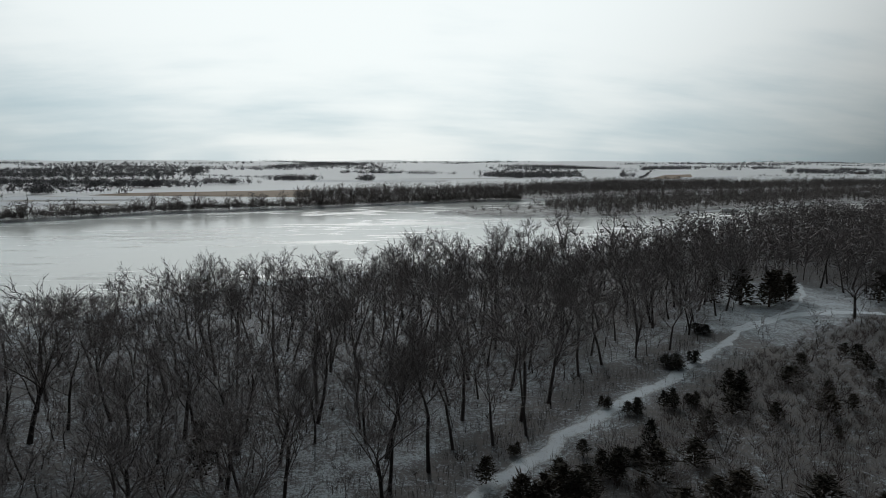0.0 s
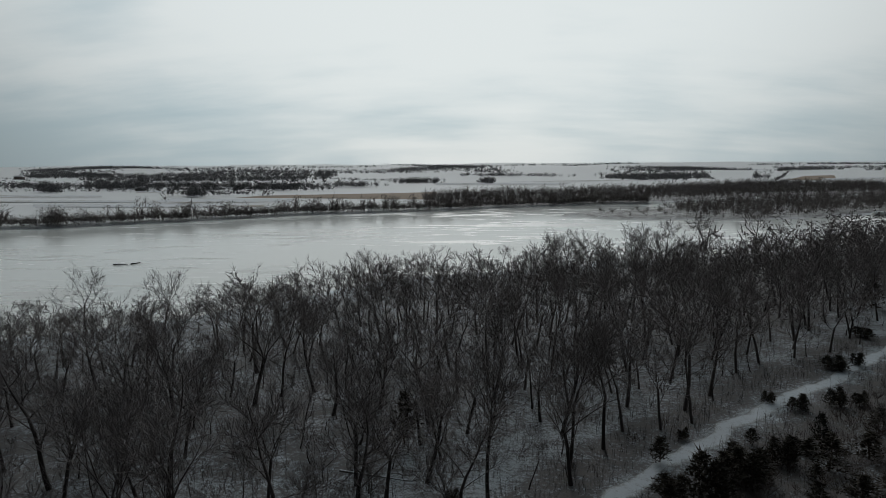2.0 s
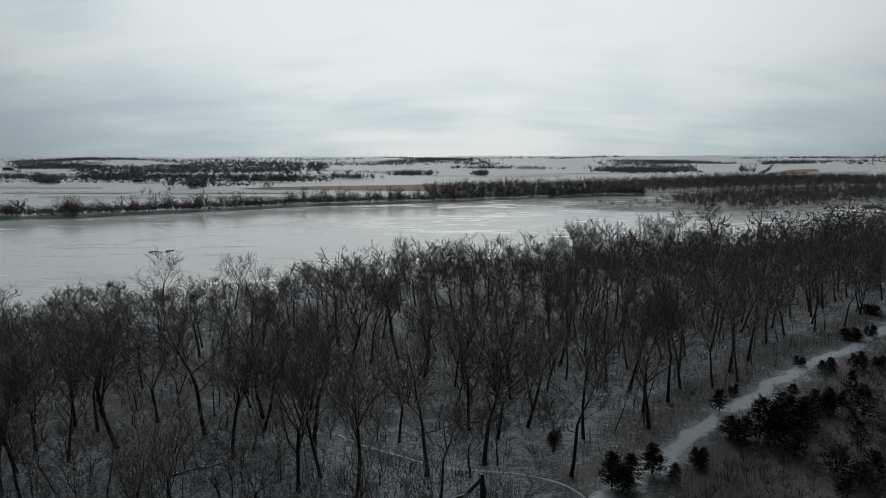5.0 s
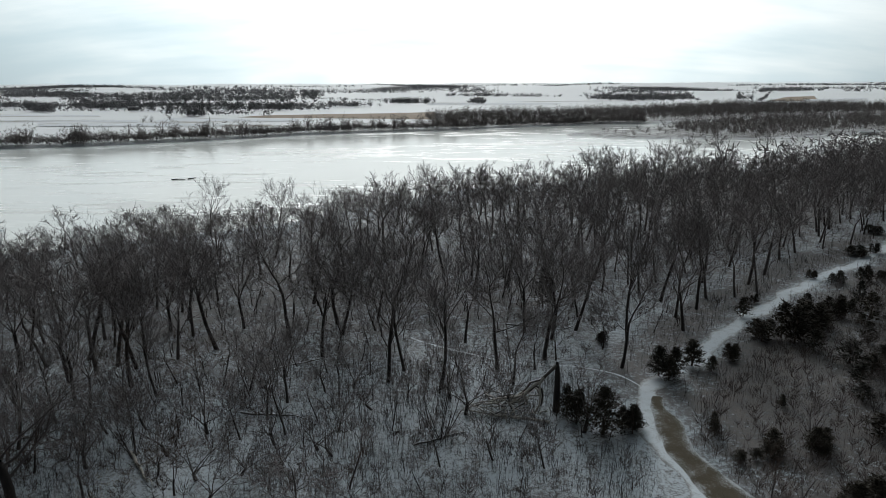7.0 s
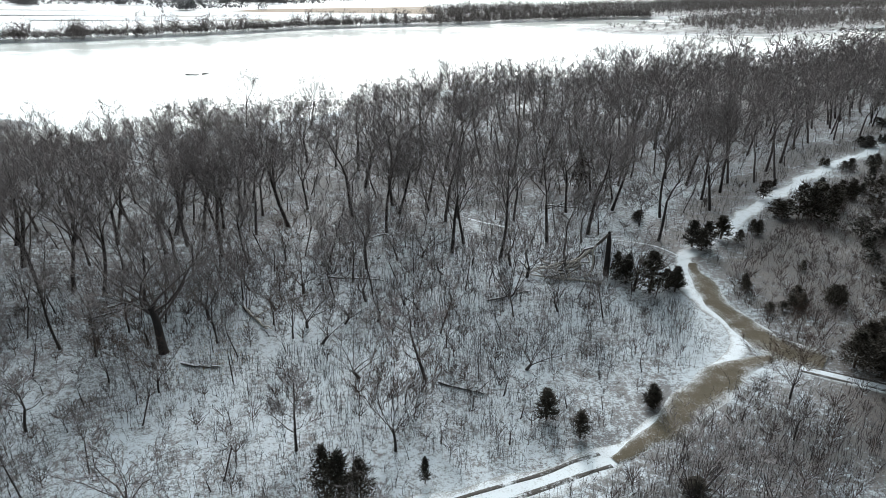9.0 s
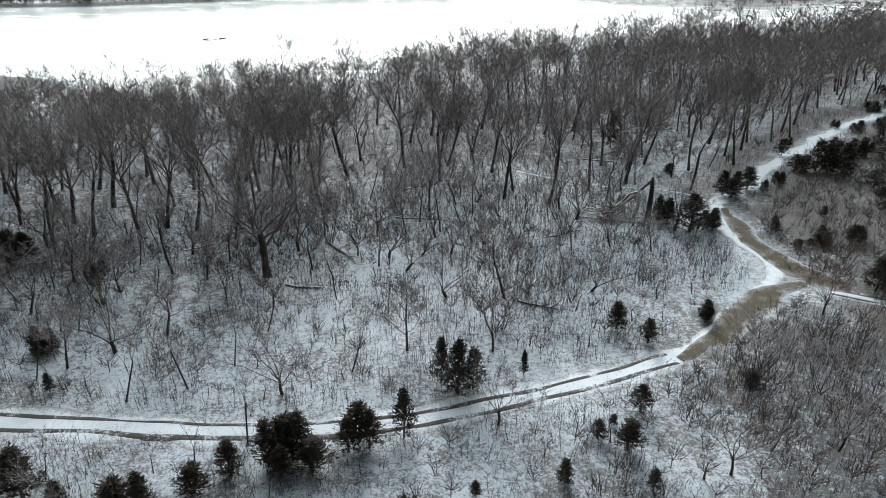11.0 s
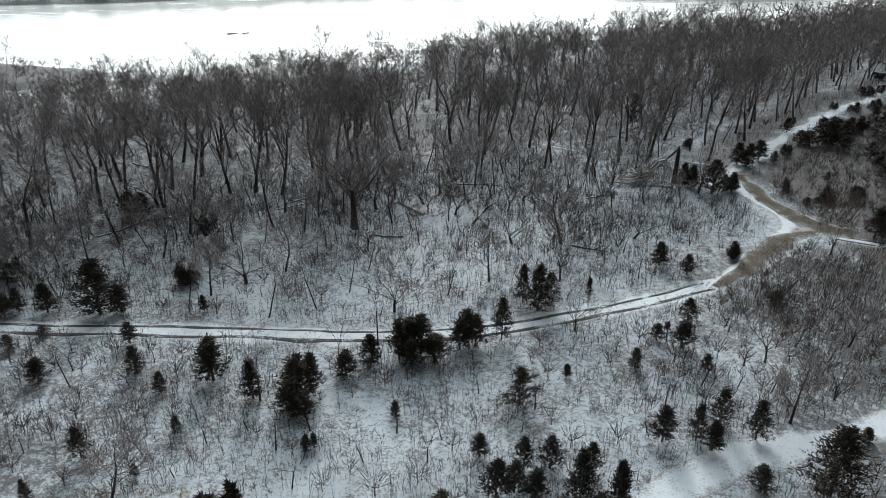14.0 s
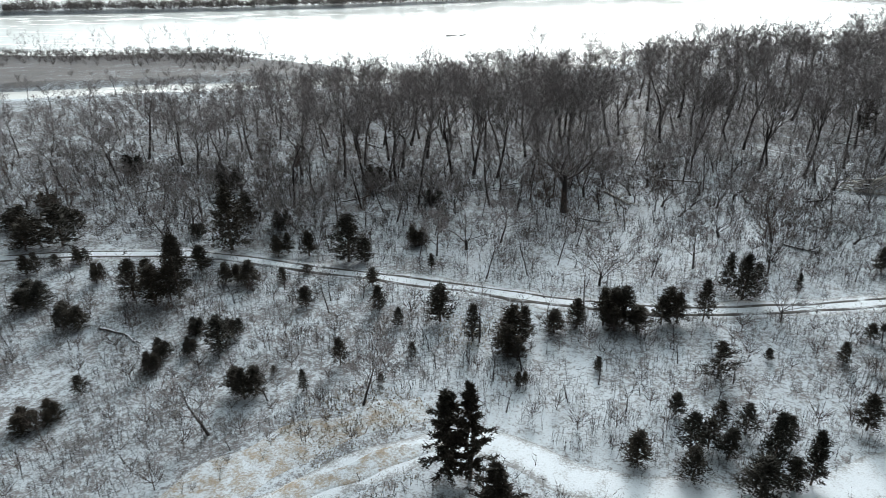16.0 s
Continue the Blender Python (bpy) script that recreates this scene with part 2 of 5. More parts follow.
FLATWOOD = [(-20, 560), (47, 588), (97, 606), (175, 628), (233, 652), (330, 698), (500, 750), (1100, 900), (1000, 960), (640, 900), (510, 915), (369, 925), (273, 855), (190, 795), (117, 745), (32, 750), (-30, 672)]


def water(x, y):
    """Above 0 on the frozen water: metres from the shore."""
    return np.minimum(np.minimum(inside(RIVER, x, y), -inside(SPIT, x, y)), -inside(ISLAND, x, y))


def ground_z(x, y):
    x, y = np.asarray(x, float), np.asarray(y, float)
    near = 0.22 * np.sin(x * 0.071 + 1.3 * np.sin(y * 0.045)) * np.cos(y * 0.083 + 0.7) + 0.08 * np.sin(x * 0.31 + y * 0.17) * np.sin(y * 0.27 - x * 0.11)
    over = smooth(300, 460, y)
    hills = smooth(950, 1500, y) * (7.0 * np.sin(x * 0.0042 + 0.8) * np.sin(y * 0.0031 + 0.4) + 2.5 * np.sin(x * 0.011 + y * 0.004))
    fall = -6.0 * smooth(2200, 4900, np.hypot(x, y))
    land = near * (1 - over) - 1.6 * over + 0.3 * over * np.sin(x * 0.02) * np.sin(y * 0.017) + hills + fall
    low = np.where(inside(SPIT, x, y) > 0, 1.6, 0.0)
    d = water(x, y)
    return np.where(d > -60, land + (ICE_Z - 1.2 - land) * smooth(-7.0, 2.5, d), land) - np.where(d < 0, low, 0) * smooth(0, 12, inside(SPIT, x, y))


def steps(marks):
    """Coordinates from (start, step) marks."""
    out = []
    for (a, s), (b, _) in zip(marks, marks[1:]):
        out += list(np.arange(a, b - 1e-6, s))
    return np.array(out + [marks[-1][0]])


def sheet(xs, ys, z, lift=0.0):
    gx, gy = np.meshgrid(xs, ys)
    v = np.stack([gx.ravel(), gy.ravel(), z(gx.ravel(), gy.ravel()) + lift], 1)
    i = (np.arange(len(ys) - 1)[:, None] * len(xs) + np.arange(len(xs) - 1)[None]).ravel()
    a, b, c, d = i, i + 1, i + 1 + len(xs), i + len(xs)
    return v, np.concatenate([np.stack([a, b, c], 1), np.stack([a, c, d], 1)])


gx = steps([(-4800, 400), (-2400, 150), (-900, 40), (-480, 8), (-140, 3), (120, 6), (420, 20), (700, 60), (1500, 150), (2700, 350), (4800, 1)])
gy = steps([(-4800, 600), (-600, 60), (-60, 3), (120, 5), (660, 20), (1000, 60), (2200, 150), (3400, 350), (4850, 1)])
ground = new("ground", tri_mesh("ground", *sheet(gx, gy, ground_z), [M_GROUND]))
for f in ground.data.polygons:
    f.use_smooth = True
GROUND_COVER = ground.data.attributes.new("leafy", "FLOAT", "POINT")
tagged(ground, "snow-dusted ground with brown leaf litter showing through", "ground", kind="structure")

ix, iy = steps([(-1500, 60), (1500, 1)]), steps([(-60, 40), (1000, 1)])
tagged(new("river_ice", tri_mesh("river_ice", *sheet(ix, iy, lambda x, y: np.full(x.shape, ICE_Z)), [M_ICE])),
       "wide frozen river with grey ice and wind-blown snow streaks", "frozen river", kind="structure")

# ---- tracks ----
MAIN = [(-160, 2), (-140, 7), (-123, 11.8), (-108, 16.6), (-95, 19.2), (-84, 18.8), (-68, 18.1), (-49, 16.6), (-38, 16.7), (-28, 18.3), (-20.6, 20.8),
        (-10.6, 24.6), (-3, 28.2), (4.2, 34.2), (9, 39.5), (14.4, 44.8), (17, 50.5), (15.8, 56), (15.4, 62), (17, 68.2), (18.4, 72), (23.9, 77.1), (32.4, 87.2),
        (39.3, 95.7), (49.4, 105.6), (60.9, 116.3), (73.6, 127.2), (82.2, 133.8), (97, 147.3), (102.3, 151.9), (118, 167.5), (136.4, 179.8), (153, 199), (163, 215)]
SPUR = [(14.5, 46), (20.9, 42.2), (23.6, 40.5), (27.6, 38.4), (36, 34), (52, 27), (80, 20)]
LOWER = [(14, 6), (3, 1.5), (-7.6, -1.3), (-13, -2.6), (-18, -5.2), (-22.3, -8.6), (-29, -11.2), (-36.7, -12), (-42, -11.8), (-46.5, -10.6), (-51, -9.5), (-57, -13), (-62, -18), (-68, -26), (-74, -40)]
FOOT = [(17.7, 71.9), (15.2, 76.4), (11, 79), (3, 80.3), (-3.3, 82.9), (-10, 86.8), (-14.6, 90.7)]


def curve(line, step=0.8):
    """The line made round, at even steps, with its sideways direction."""
    p = np.array([line[0]] + line + [line[-1]], float)
    out = []
    for a, b, c, d in zip(p, p[1:], p[2:], p[3:]):
        n = max(2, int(np.hypot(*(c - b)) / step))
        for t in np.arange(n)[:, None] / n:
            out.append((0.5 * (2 * b + (c - a) * t + (2 * a - 5 * b + 4 * c - d) * t ** 2 + (3 * b - a - 3 * c + d) * t ** 3))[0:2])
    q = np.array(out)
    s = np.gradient(q, axis=0)
    s /= np.linalg.norm(s, axis=1)[:, None] + 1e-9
    return q, np.stack([-s[:, 1], s[:, 0]], 1)


def ribbon(line, left, right, lift, ragged=0.0, across=4, crown=0.0, seed=0):
    rng = np.random.default_rng(seed)
    q, side = curve(line)
    n = len(q)
    wave = lambda: np.convolve(rng.normal(0, 1, n + 12), np.hanning(9) / 2.6, "same")[6:-6] * ragged
    l, r = (left(np.arange(n) / n) if callable(left) else np.full(n, left)) + wave(), (right(np.arange(n) / n) if callable(right) else np.full(n, right)) + wave()
    f = np.linspace(0, 1, across + 1)
    off = l[:, None] * (1 - f) + r[:, None] * f
    x, y = q[:, :1] + side[:, :1] * off, q[:, 1:] + side[:, 1:] * off
    rim = np.minimum(1, 7 * np.minimum(f, 1 - f))
    z = ground_z(x.ravel(), y.ravel()) + np.tile(lift * rim - 0.06 * (1 - rim) + crown * np.sin(f * math.pi), n)
    v = np.stack([x.ravel(), y.ravel(), z], 1)
    i = (np.arange(n - 1)[:, None] * (across + 1) + np.arange(across)[None]).ravel()
    a, b, c, d = i, i + across + 1, i + across + 2, i + 1
    return v, np.concatenate([np.stack([a, b, c], 1), np.stack([a, c, d], 1)])


def track(name, label, line, half, ruts, seed):
    wide = half if callable(half) else (lambda f: np.full(len(f), half))
    v, f = ribbon(line, wide, lambda f: -wide(f), 0.03, 0.5, 8, 0.05, seed)
    ob = new(name, tri_mesh(name, v, f, [M_TRACK]))
    ob.data.attributes.new("edge", "FLOAT", "POINT").data.foreach_set("value", np.tile(np.abs(np.linspace(-1, 1, 9)) ** 3, len(v) // 9).astype(np.float32))
    tagged(ob, label, "track", kind="structure")
    for k, (o, w, lo, hi) in enumerate(ruts):
        part("wheel_rut", ribbon(line[lo:hi], o + w, o - w, 0.095, 0.15, 4, 0, seed + k + 1), M_MUD, ob)
    return ob


main = track("track_main", "snow-covered dirt track with two muddy wheel ruts", MAIN, lambda f: 2.05 - 0.75 * smooth(0.36, 0.41, f) + 0.4 * smooth(0.50, 0.53, f) - 0.8 * smooth(0.76, 0.80, f), [(0.85, 0.34, 0, 13), (-0.85, 0.44, 0, 13)], 3)
VERGE_UP = [(18.7, 69.2), (18.3, 67.2), (17.7, 62.4), (17.3, 57.6), (17.9, 53.8), (19.1, 50.7), (20.4, 47.6), (22.2, 44.6), (24.5, 42.6)]
VERGE_DOWN = [(18.6, 44.4), (15.8, 43.0), (12.4, 40.4), (10.1, 38.0), (6.9, 35.3), (3.9, 32.7), (1.4, 30.6), (-1.0, 29.0), (-3.4, 27.6)]
for line, marks, wides, seed in ((VERGE_UP, (0, 0.08, 0.3, 0.5, 0.65, 0.8, 0.9, 1), (0.5, 0.9, 1.5, 1.6, 1.9, 2.7, 3.0, 1.6), 9), (VERGE_DOWN, (0, 0.12, 0.3, 0.45, 0.65, 0.8, 0.9, 1), (0.4, 1.2, 2.2, 2.0, 1.7, 1.1, 0.6, 0.15), 10)):
    strip = part("grass_verge", ribbon(line, lambda f: np.interp(f, marks, wides) * 1.15, lambda f: -np.interp(f, marks, wides) * 1.25, 0.11 + 0.004 * (seed - 9), 0.55, 6, 0.03, seed), M_GRASS, main, "olive-brown winter grass with little snow")
    verge = strip.data
    verge.attributes.new("edge", "FLOAT", "POINT").data.foreach_set("value", np.tile(np.abs(np.linspace(-1, 1, 7)) ** 2, len(verge.vertices) // 7).astype(np.float32))
track("track_spur", "narrow snowy track with faint wheel ruts", SPUR[1:], 1.15, [(0.6, 0.22, 0, 6), (-0.6, 0.22, 0, 6)], 21)
lower = track("track_lower", "open snowy track through low cedars", LOWER, 2.3, [], 31)
part("grass_verge", ribbon(LOWER[10:15], lambda f: 0.6 + 1.1 * smooth(0, 0.3, f), lambda f: -0.4 - 1.3 * smooth(0, 0.35, f), 0.10, 0.6, 8, 0.03, 35), M_PATCH, lower, "brown grass and mud with patchy snow")
STRAW_LINE = [(-73, -24), (-67, -16), (-61, -9.5), (-56, -6)]
tagged(new("grass_patch", tri_mesh("grass_patch", *ribbon(STRAW_LINE, 2.8, -2.3, 0.05, 0.9, 8, 0, 47), [M_PATCH])), "flattened tan grass mixed with snow", "grass", kind="structure")
tagged(new("footpath", tri_mesh("footpath", *ribbon(FOOT, 0.5, -0.5, 0.04, 0.2, 2, 0, 41), [M_TRACK])), "narrow snowy footpath into the trees", "footpath", kind="structure")
glade = ribbon([(112, 163), (122, 170), (134, 175), (146, 177), (158, 174)], 2.0, -1.8, 0.05, 0.8, 6, 0, 43)
tagged(new("glade", tri_mesh("glade", *glade, [M_TRACK])), "open snowy glade at the bend of the track", "glade", kind="structure")


# ---- far fields ----
def patch(name, corners, mat, label, n=14, lift=0.25):
    a, b, c, d = (np.array(p, float) for p in corners)
    u, v = np.meshgrid(np.linspace(0, 1, n + 1), np.linspace(0, 1, n + 1))
    u, v = u.ravel()[:, None], v.ravel()[:, None]
    p = a * (1 - u) * (1 - v) + b * u * (1 - v) + c * u * v + d * (1 - u) * v
    i = (np.arange(n)[:, None] * (n + 1) + np.arange(n)[None]).ravel()
    e, f, g, h = i, i + 1, i + n + 2, i + n + 1
    z = ground_z(p[:, 0], p[:, 1]) + lift
    ob = new(name, tri_mesh(name, np.column_stack([p, z]), np.concatenate([np.stack([e, f, g], 1), np.stack([e, g, h], 1)]), [mat]))
    return tagged(ob, label, "field", kind="structure")


patch("field_stubble", [(-235, 720), (-20, 668), (-25, 818), (-215, 752)], M_STUBBLE, "brown stubble field beyond the river")
patch("field_ploughed", [(545, 1190), (610, 1140), (690, 1310), (640, 1320)], M_STUBBLE, "brown tilled slope among snowy fields")
patch("field_tan", [(620, 925), (900, 915), (1080, 1110), (770, 1140)], M_TAN, "tan grass field with thin snow")
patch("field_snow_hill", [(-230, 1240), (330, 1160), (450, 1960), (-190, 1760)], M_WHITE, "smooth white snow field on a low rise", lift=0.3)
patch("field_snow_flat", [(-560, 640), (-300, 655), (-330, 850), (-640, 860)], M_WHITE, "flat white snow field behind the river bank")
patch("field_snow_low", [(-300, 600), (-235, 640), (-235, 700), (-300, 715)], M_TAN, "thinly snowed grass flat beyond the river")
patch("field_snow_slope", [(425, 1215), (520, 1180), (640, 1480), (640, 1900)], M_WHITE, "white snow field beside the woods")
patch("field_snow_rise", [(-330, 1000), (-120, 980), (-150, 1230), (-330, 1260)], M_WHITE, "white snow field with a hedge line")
STRIPS = [(-442, 649, -304, 642, -319, 673, -464, 680), (-367, 586, -159, 578, -170, 613, -391, 623), (-274, 649, -152, 643, -163, 687, -295, 694), (-504, 736, -385, 729, -411, 774, -538, 782), (-402, 837, -263, 826, -278, 870, -425, 881),
          (-348, 956, -199, 943, -217, 1020, -379, 1036), (-39, 1043, 155, 1023, 175, 1110, -47, 1130), (81, 1203, 355, 1168, 376, 1225, 86, 1262), (547, 1067, 640, 1056, 728, 1204, 623, 1219),
          (-384, 2349, -124, 2277, -142, 2570, -438, 2664), (681, 2053, 872, 2000, 986, 2266, 773, 2336)]
for k, c in enumerate(STRIPS):
    patch("field_strip_%d" % (k + 1), list(zip(c[::2], c[1::2])), M_TAN, "thinly snowed strip of tan stubble", lift=0.45)
patch("field_snow_plain", [(760, 1190), (1100, 1170), (1700, 1900), (1000, 1900)], M_WHITE, "wide white snow field with scattered farms")


# ---- bare trees ----
def tube(pts, radii, sides):
    pts, radii = np.asarray(pts, float), np.asarray(radii, float)
    d = pts[-1] - pts[0]
    d /= np.linalg.norm(d) + 1e-9
    u = np.cross(d, (0.31, 0.87, 0.39) if abs(d[1]) < 0.8 else (1, 0, 0))
    u /= np.linalg.norm(u)
    w = np.cross(d, u)
    a = np.arange(sides) * 2 * math.pi / sides
    ring = np.cos(a)[:, None] * u + np.sin(a)[:, None] * w
    v = (pts[:, None] + radii[:, None, None] * ring[None]).reshape(-1, 3)
    k = np.arange(len(pts) - 1)[:, None] * sides
    j = np.arange(sides)[None]
    a, b = (k + j).ravel(), (k + (j + 1) % sides).ravel()
    return v, np.concatenate([np.stack([a, b, b + sides], 1), np.stack([a, b + sides, a + sides], 1)])


def slivers(base, way, width, rng):
    """Thin pointed triangles from each base along way."""
    base, way = np.asarray(base), np.asarray(way)
    s = np.cross(way, rng.normal(0, 1, way.shape))
    s *= (np.asarray(width) / (np.linalg.norm(s, axis=1) + 1e-9) / 2)[:, None]
    v = np.stack([base - s, base + s, base + way], 1).reshape(-1, 3)
    return v, np.arange(len(v)).reshape(-1, 3)


def limb(rng, start, way, length, bend, n, lift=0.0):
    """A wandering line; lift turns it upward as it goes."""
    p, d = [np.array(start, float)], np.array(way, float)
    for _ in range(n):
        d = d + rng.normal(0, bend, 3) + (0, 0, lift)
        d /= np.linalg.norm(d)
        p.append(p[-1] + d * length / n)
    return np.array(p)


def along(p, f):
    x = f * (len(p) - 1)
    i = min(int(x), len(p) - 2)
    return p[i] + (p[i + 1] - p[i]) * (x - i), (p[i + 1] - p[i]) / (np.linalg.norm(p[i + 1] - p[i]) + 1e-9)


def aside(rng, d, angle):
    s = np.cross(d, rng.normal(0, 1, 3))
    s /= np.linalg.norm(s) + 1e-9
    return d * math.cos(angle) + s * math.sin(angle)


def bare_tree(seed, h, spread, fork, limbs, second, third, twig, width=0.03, thick=0.02, lean=0.05, sides=5, stems=1, fine=True, lift=0.03, bend=0.15, leader=False):
    """Trunk, limbs and twigs of a leafless tree of height h; each as vertices and triangles."""
    rng = np.random.default_rng(seed)
    trunk, crown, tb, tw = [], [], [], []
    for s in range(stems):
        out = np.array([rng.normal(0, lean), rng.normal(0, lean), 1.0])
        if stems > 1:
            a = s * 2 * math.pi / stems + rng.uniform(-0.4, 0.4)
            out = np.array([math.cos(a) * spread * 0.5, math.sin(a) * spread * 0.5, 1.0])
        stem = limb(rng, (0.06 * s, 0, -0.3), out / np.linalg.norm(out), h * fork + 0.3, 0.04, 4)
        r = h * thick / math.sqrt(stems)
        if fine:
            trunk.append(tube(stem, [r * 1.35, r * 1.02, r * 0.95, r * 0.88, r * 0.8], sides))
        else:
            trunk.append(tube(stem[::2], [r * 1.3, r, r * 0.8], sides))
        top = stem[-1]
        turn = rng.uniform(0, 6.28)
        spine = limb(rng, top, out / np.linalg.norm(out), h * (1 - fork) * 0.9, 0.12, 5) if leader else None
        for k in range(limbs):
            a = turn + k * 2.4 + rng.uniform(-0.5, 0.5)
            wide = spread * rng.uniform(0.55, 1.1) if k else 0.2 * spread
            way = np.array([math.cos(a) * wide, math.sin(a) * wide, 1.0]) + out * 0.15
            start = top if k < 3 else along(stem, rng.uniform(0.62, 0.98))[0]
            long = (h * (1 - fork)) * rng.uniform(0.86, 1.08) / max(0.8, way[2] / np.linalg.norm(way) + 0.2)
            rr = r * rng.uniform(0.30, 0.46)
            if leader and k == 0:
                main_limb, rr = spine, r * 0.78
            else:
                if leader:
                    f = (k - 0.5) / (limbs - 1)
                    start = along(np.concatenate([stem[-2:], spine[1:]]), 0.72 * f)[0]
                    way = np.array([math.cos(a), math.sin(a), rng.uniform(0.45, 0.9) + 0.5 * f])
                    long = h * spread * rng.uniform(0.5, 0.72) * (1.15 - 0.75 * f)
                    rr *= 1.05 - 0.45 * f
                main_limb = limb(rng, start, way / np.linalg.norm(way), long, bend, 5, lift + (0.07 if leader else 0))
            if fine:
                crown.append(tube(main_limb, [rr, rr * 0.8, rr * 0.6, rr * 0.42, rr * 0.25, rr * 0.06], 4))
            else:
                crown.append(tube(main_limb[[0, 2, 4, 5]], [rr * 0.85, rr * 0.45, rr * 0.18, rr * 0.05], 3))
            for f in np.linspace(0.25, 0.98, second) + rng.uniform(-0.04, 0.04, second):
                p, d = along(main_limb, min(max(f, 0.2), 0.99))
                b = limb(rng, p, aside(rng, d, rng.uniform(0.5, 1.0)), long * rng.uniform(0.30, 0.52) * (1.15 - 0.55 * f), 0.18, 3, 0.05)
                rs = rr * (1 - f * 0.85) * 0.45
                if fine:
                    crown.append(tube(b, [rs, rs * 0.7, rs * 0.45, rs * 0.1], 3))
                else:
                    tb.append((b[0], b[-1] - b[0], max(1.5 * rs, width * 1.5)))
                for g in np.linspace(0.2, 0.99, third):
                    p2, d2 = along(b, g)
                    l2 = h * rng.uniform(0.05, 0.10)
                    w2 = aside(rng, d2, rng.uniform(0.4, 1.0)) * l2 + np.array([0, 0, 0.25 * l2])
                    tb.append((p2, w2, width * rng.uniform(1.1, 1.7)))
                    for _ in range(twig):
                        q = rng.uniform(0.1, 1.0)
                        w3 = (aside(rng, w2 / np.linalg.norm(w2), rng.uniform(0.25, 0.9)) + (0, 0, 0.2)) * h * rng.uniform(0.035, 0.085)
                        tw.append((p2 + w2 * q, w3, width * rng.uniform(0.6, 1.15)))
    fringe = [slivers(*map(np.array, zip(*rows)), rng) for rows in (tb, tw) if rows]
    return join(trunk), join(crown), join(fringe)


TREE_KINDS = {}


def add_kind(name, label, height, **how):
    trunk, limbs, fringe = bare_tree(h=height, **how)
    crown = (*join([limbs, fringe]), [M_LIMB, M_RUSSET if name == "russet" else M_TWIG], np.repeat([0, 1], [len(limbs[1]), len(fringe[1])]))
    TREE_KINDS.setdefault(name, []).append((height, tri_mesh("trunk", *trunk, [M_BARK]), tri_mesh("crown", *crown), label))


for k in range(6):
    add_kind("tall", "tall leafless deciduous tree in the snowy wood", 18, seed=100 + k, spread=0.46 + 0.16 * (k % 3), fork=0.34 + 0.06 * (k % 4), limbs=5 + 2 * (k % 2), second=8 - (k % 2), third=6, twig=5, width=0.048, thick=0.0125, lean=0.09, bend=0.14, lift=0.03, leader=k % 3 == 1)
for k in range(2):
    add_kind("oak", "broad spreading leafless oak standing in snow", 15, seed=120 + k, spread=1.05, fork=0.40, limbs=9, second=9, third=6, twig=7, width=0.03, thick=0.021, lift=0.04, bend=0.2, lean=0.0)
for k in range(4):
    add_kind("small", "small leafless tree with a rounded twiggy crown", 8, seed=140 + k, spread=0.72 + 0.14 * (k % 2), fork=0.22 + 0.04 * k, limbs=7 + 2 * (k % 2), second=7 - (k % 2), third=5, twig=6, width=0.034, thick=0.014, lean=0.1, bend=0.18, leader=bool(k % 2))
for k in range(2):
    add_kind("thin", "slender leafless sapling with few branches", 9, seed=160 + k, spread=0.22, fork=0.45, limbs=3, second=7, third=5, twig=4, width=0.022, thick=0.009, lean=0.12)
for k in range(2):
    add_kind("vase", "many-stemmed leafless shrub with a fan of twigs", 6, seed=180 + k, spread=0.95, fork=0.5, limbs=2, second=5, third=4, twig=4, width=0.022, thick=0.012, stems=8)
for k in range(2):
    add_kind("russet", "small russet-brown tree with a dense twiggy crown", 8, seed=220 + k, spread=0.75, fork=0.22, limbs=6, second=8, third=6, twig=7, width=0.025, thick=0.013, lean=0.08)
for k in range(2):
    add_kind("crooked", "low crooked leafless tree with twisted limbs", 8, seed=200 + k, spread=1.25, fork=0.2, limbs=5, second=7, third=5, twig=5, width=0.028, thick=0.024, lean=0.35)

GROUPS = {"russet": "russet trees in the clearing", "tall": "trees of the river wood", "oak": "oaks at the wood's edge", "small": "small trees in the clearing", "thin": "saplings in the clearing", "vase": "shrubs in the clearing", "crooked": "crooked trees in the clearing"}
placed = []
counter = random.Random(5)


def plant(kind, x, y, h, w=1.0):
    """One bare tree of height h, made w times as wide."""
    kinds = TREE_KINDS[kind]
    base, trunk, crown, label = kinds[counter.randrange(len(kinds))]
    tree = new("shrub" if kind == "vase" else "bare_tree")
    part("trunk", trunk, None, tree)
    part("crown", crown, None, tree)
    s = h / base
    wide = s * counter.uniform(0.95, 1.2) * w
    tree.matrix_world = Matrix.LocRotScale((x, y, float(ground_z(x, y))), Euler((0, 0, counter.uniform(0, 6.28))), (wide, wide, s))
    placed.append((x, y, h))
    return tagged(tree, label, "shrub" if kind == "vase" else "tree", GROUPS[kind])


# trees that stand apart: place and height
CLEARING = [(-30.7, 28.9, 7.8), (-22.4, 17.2, 5.9), (-56.3, 31.8, 8.0), (-42.1, 21.8, 9.0), (-6.3, 2.0, 6.8),
            (-19.4, 40.2, 10.0), (-43.4, 47.8, 7.7), (-43.2, 61.7, 9.0), (-73.8, -14.1, 7.6), (-62.0, -7.4, 7.4), (-82.7, 35.8, 7.8), (-64, 26, 6.5), (-90, 30, 7.5), (-104, 24, 7), (6, 14, 6.5), (24, 20, 7)]
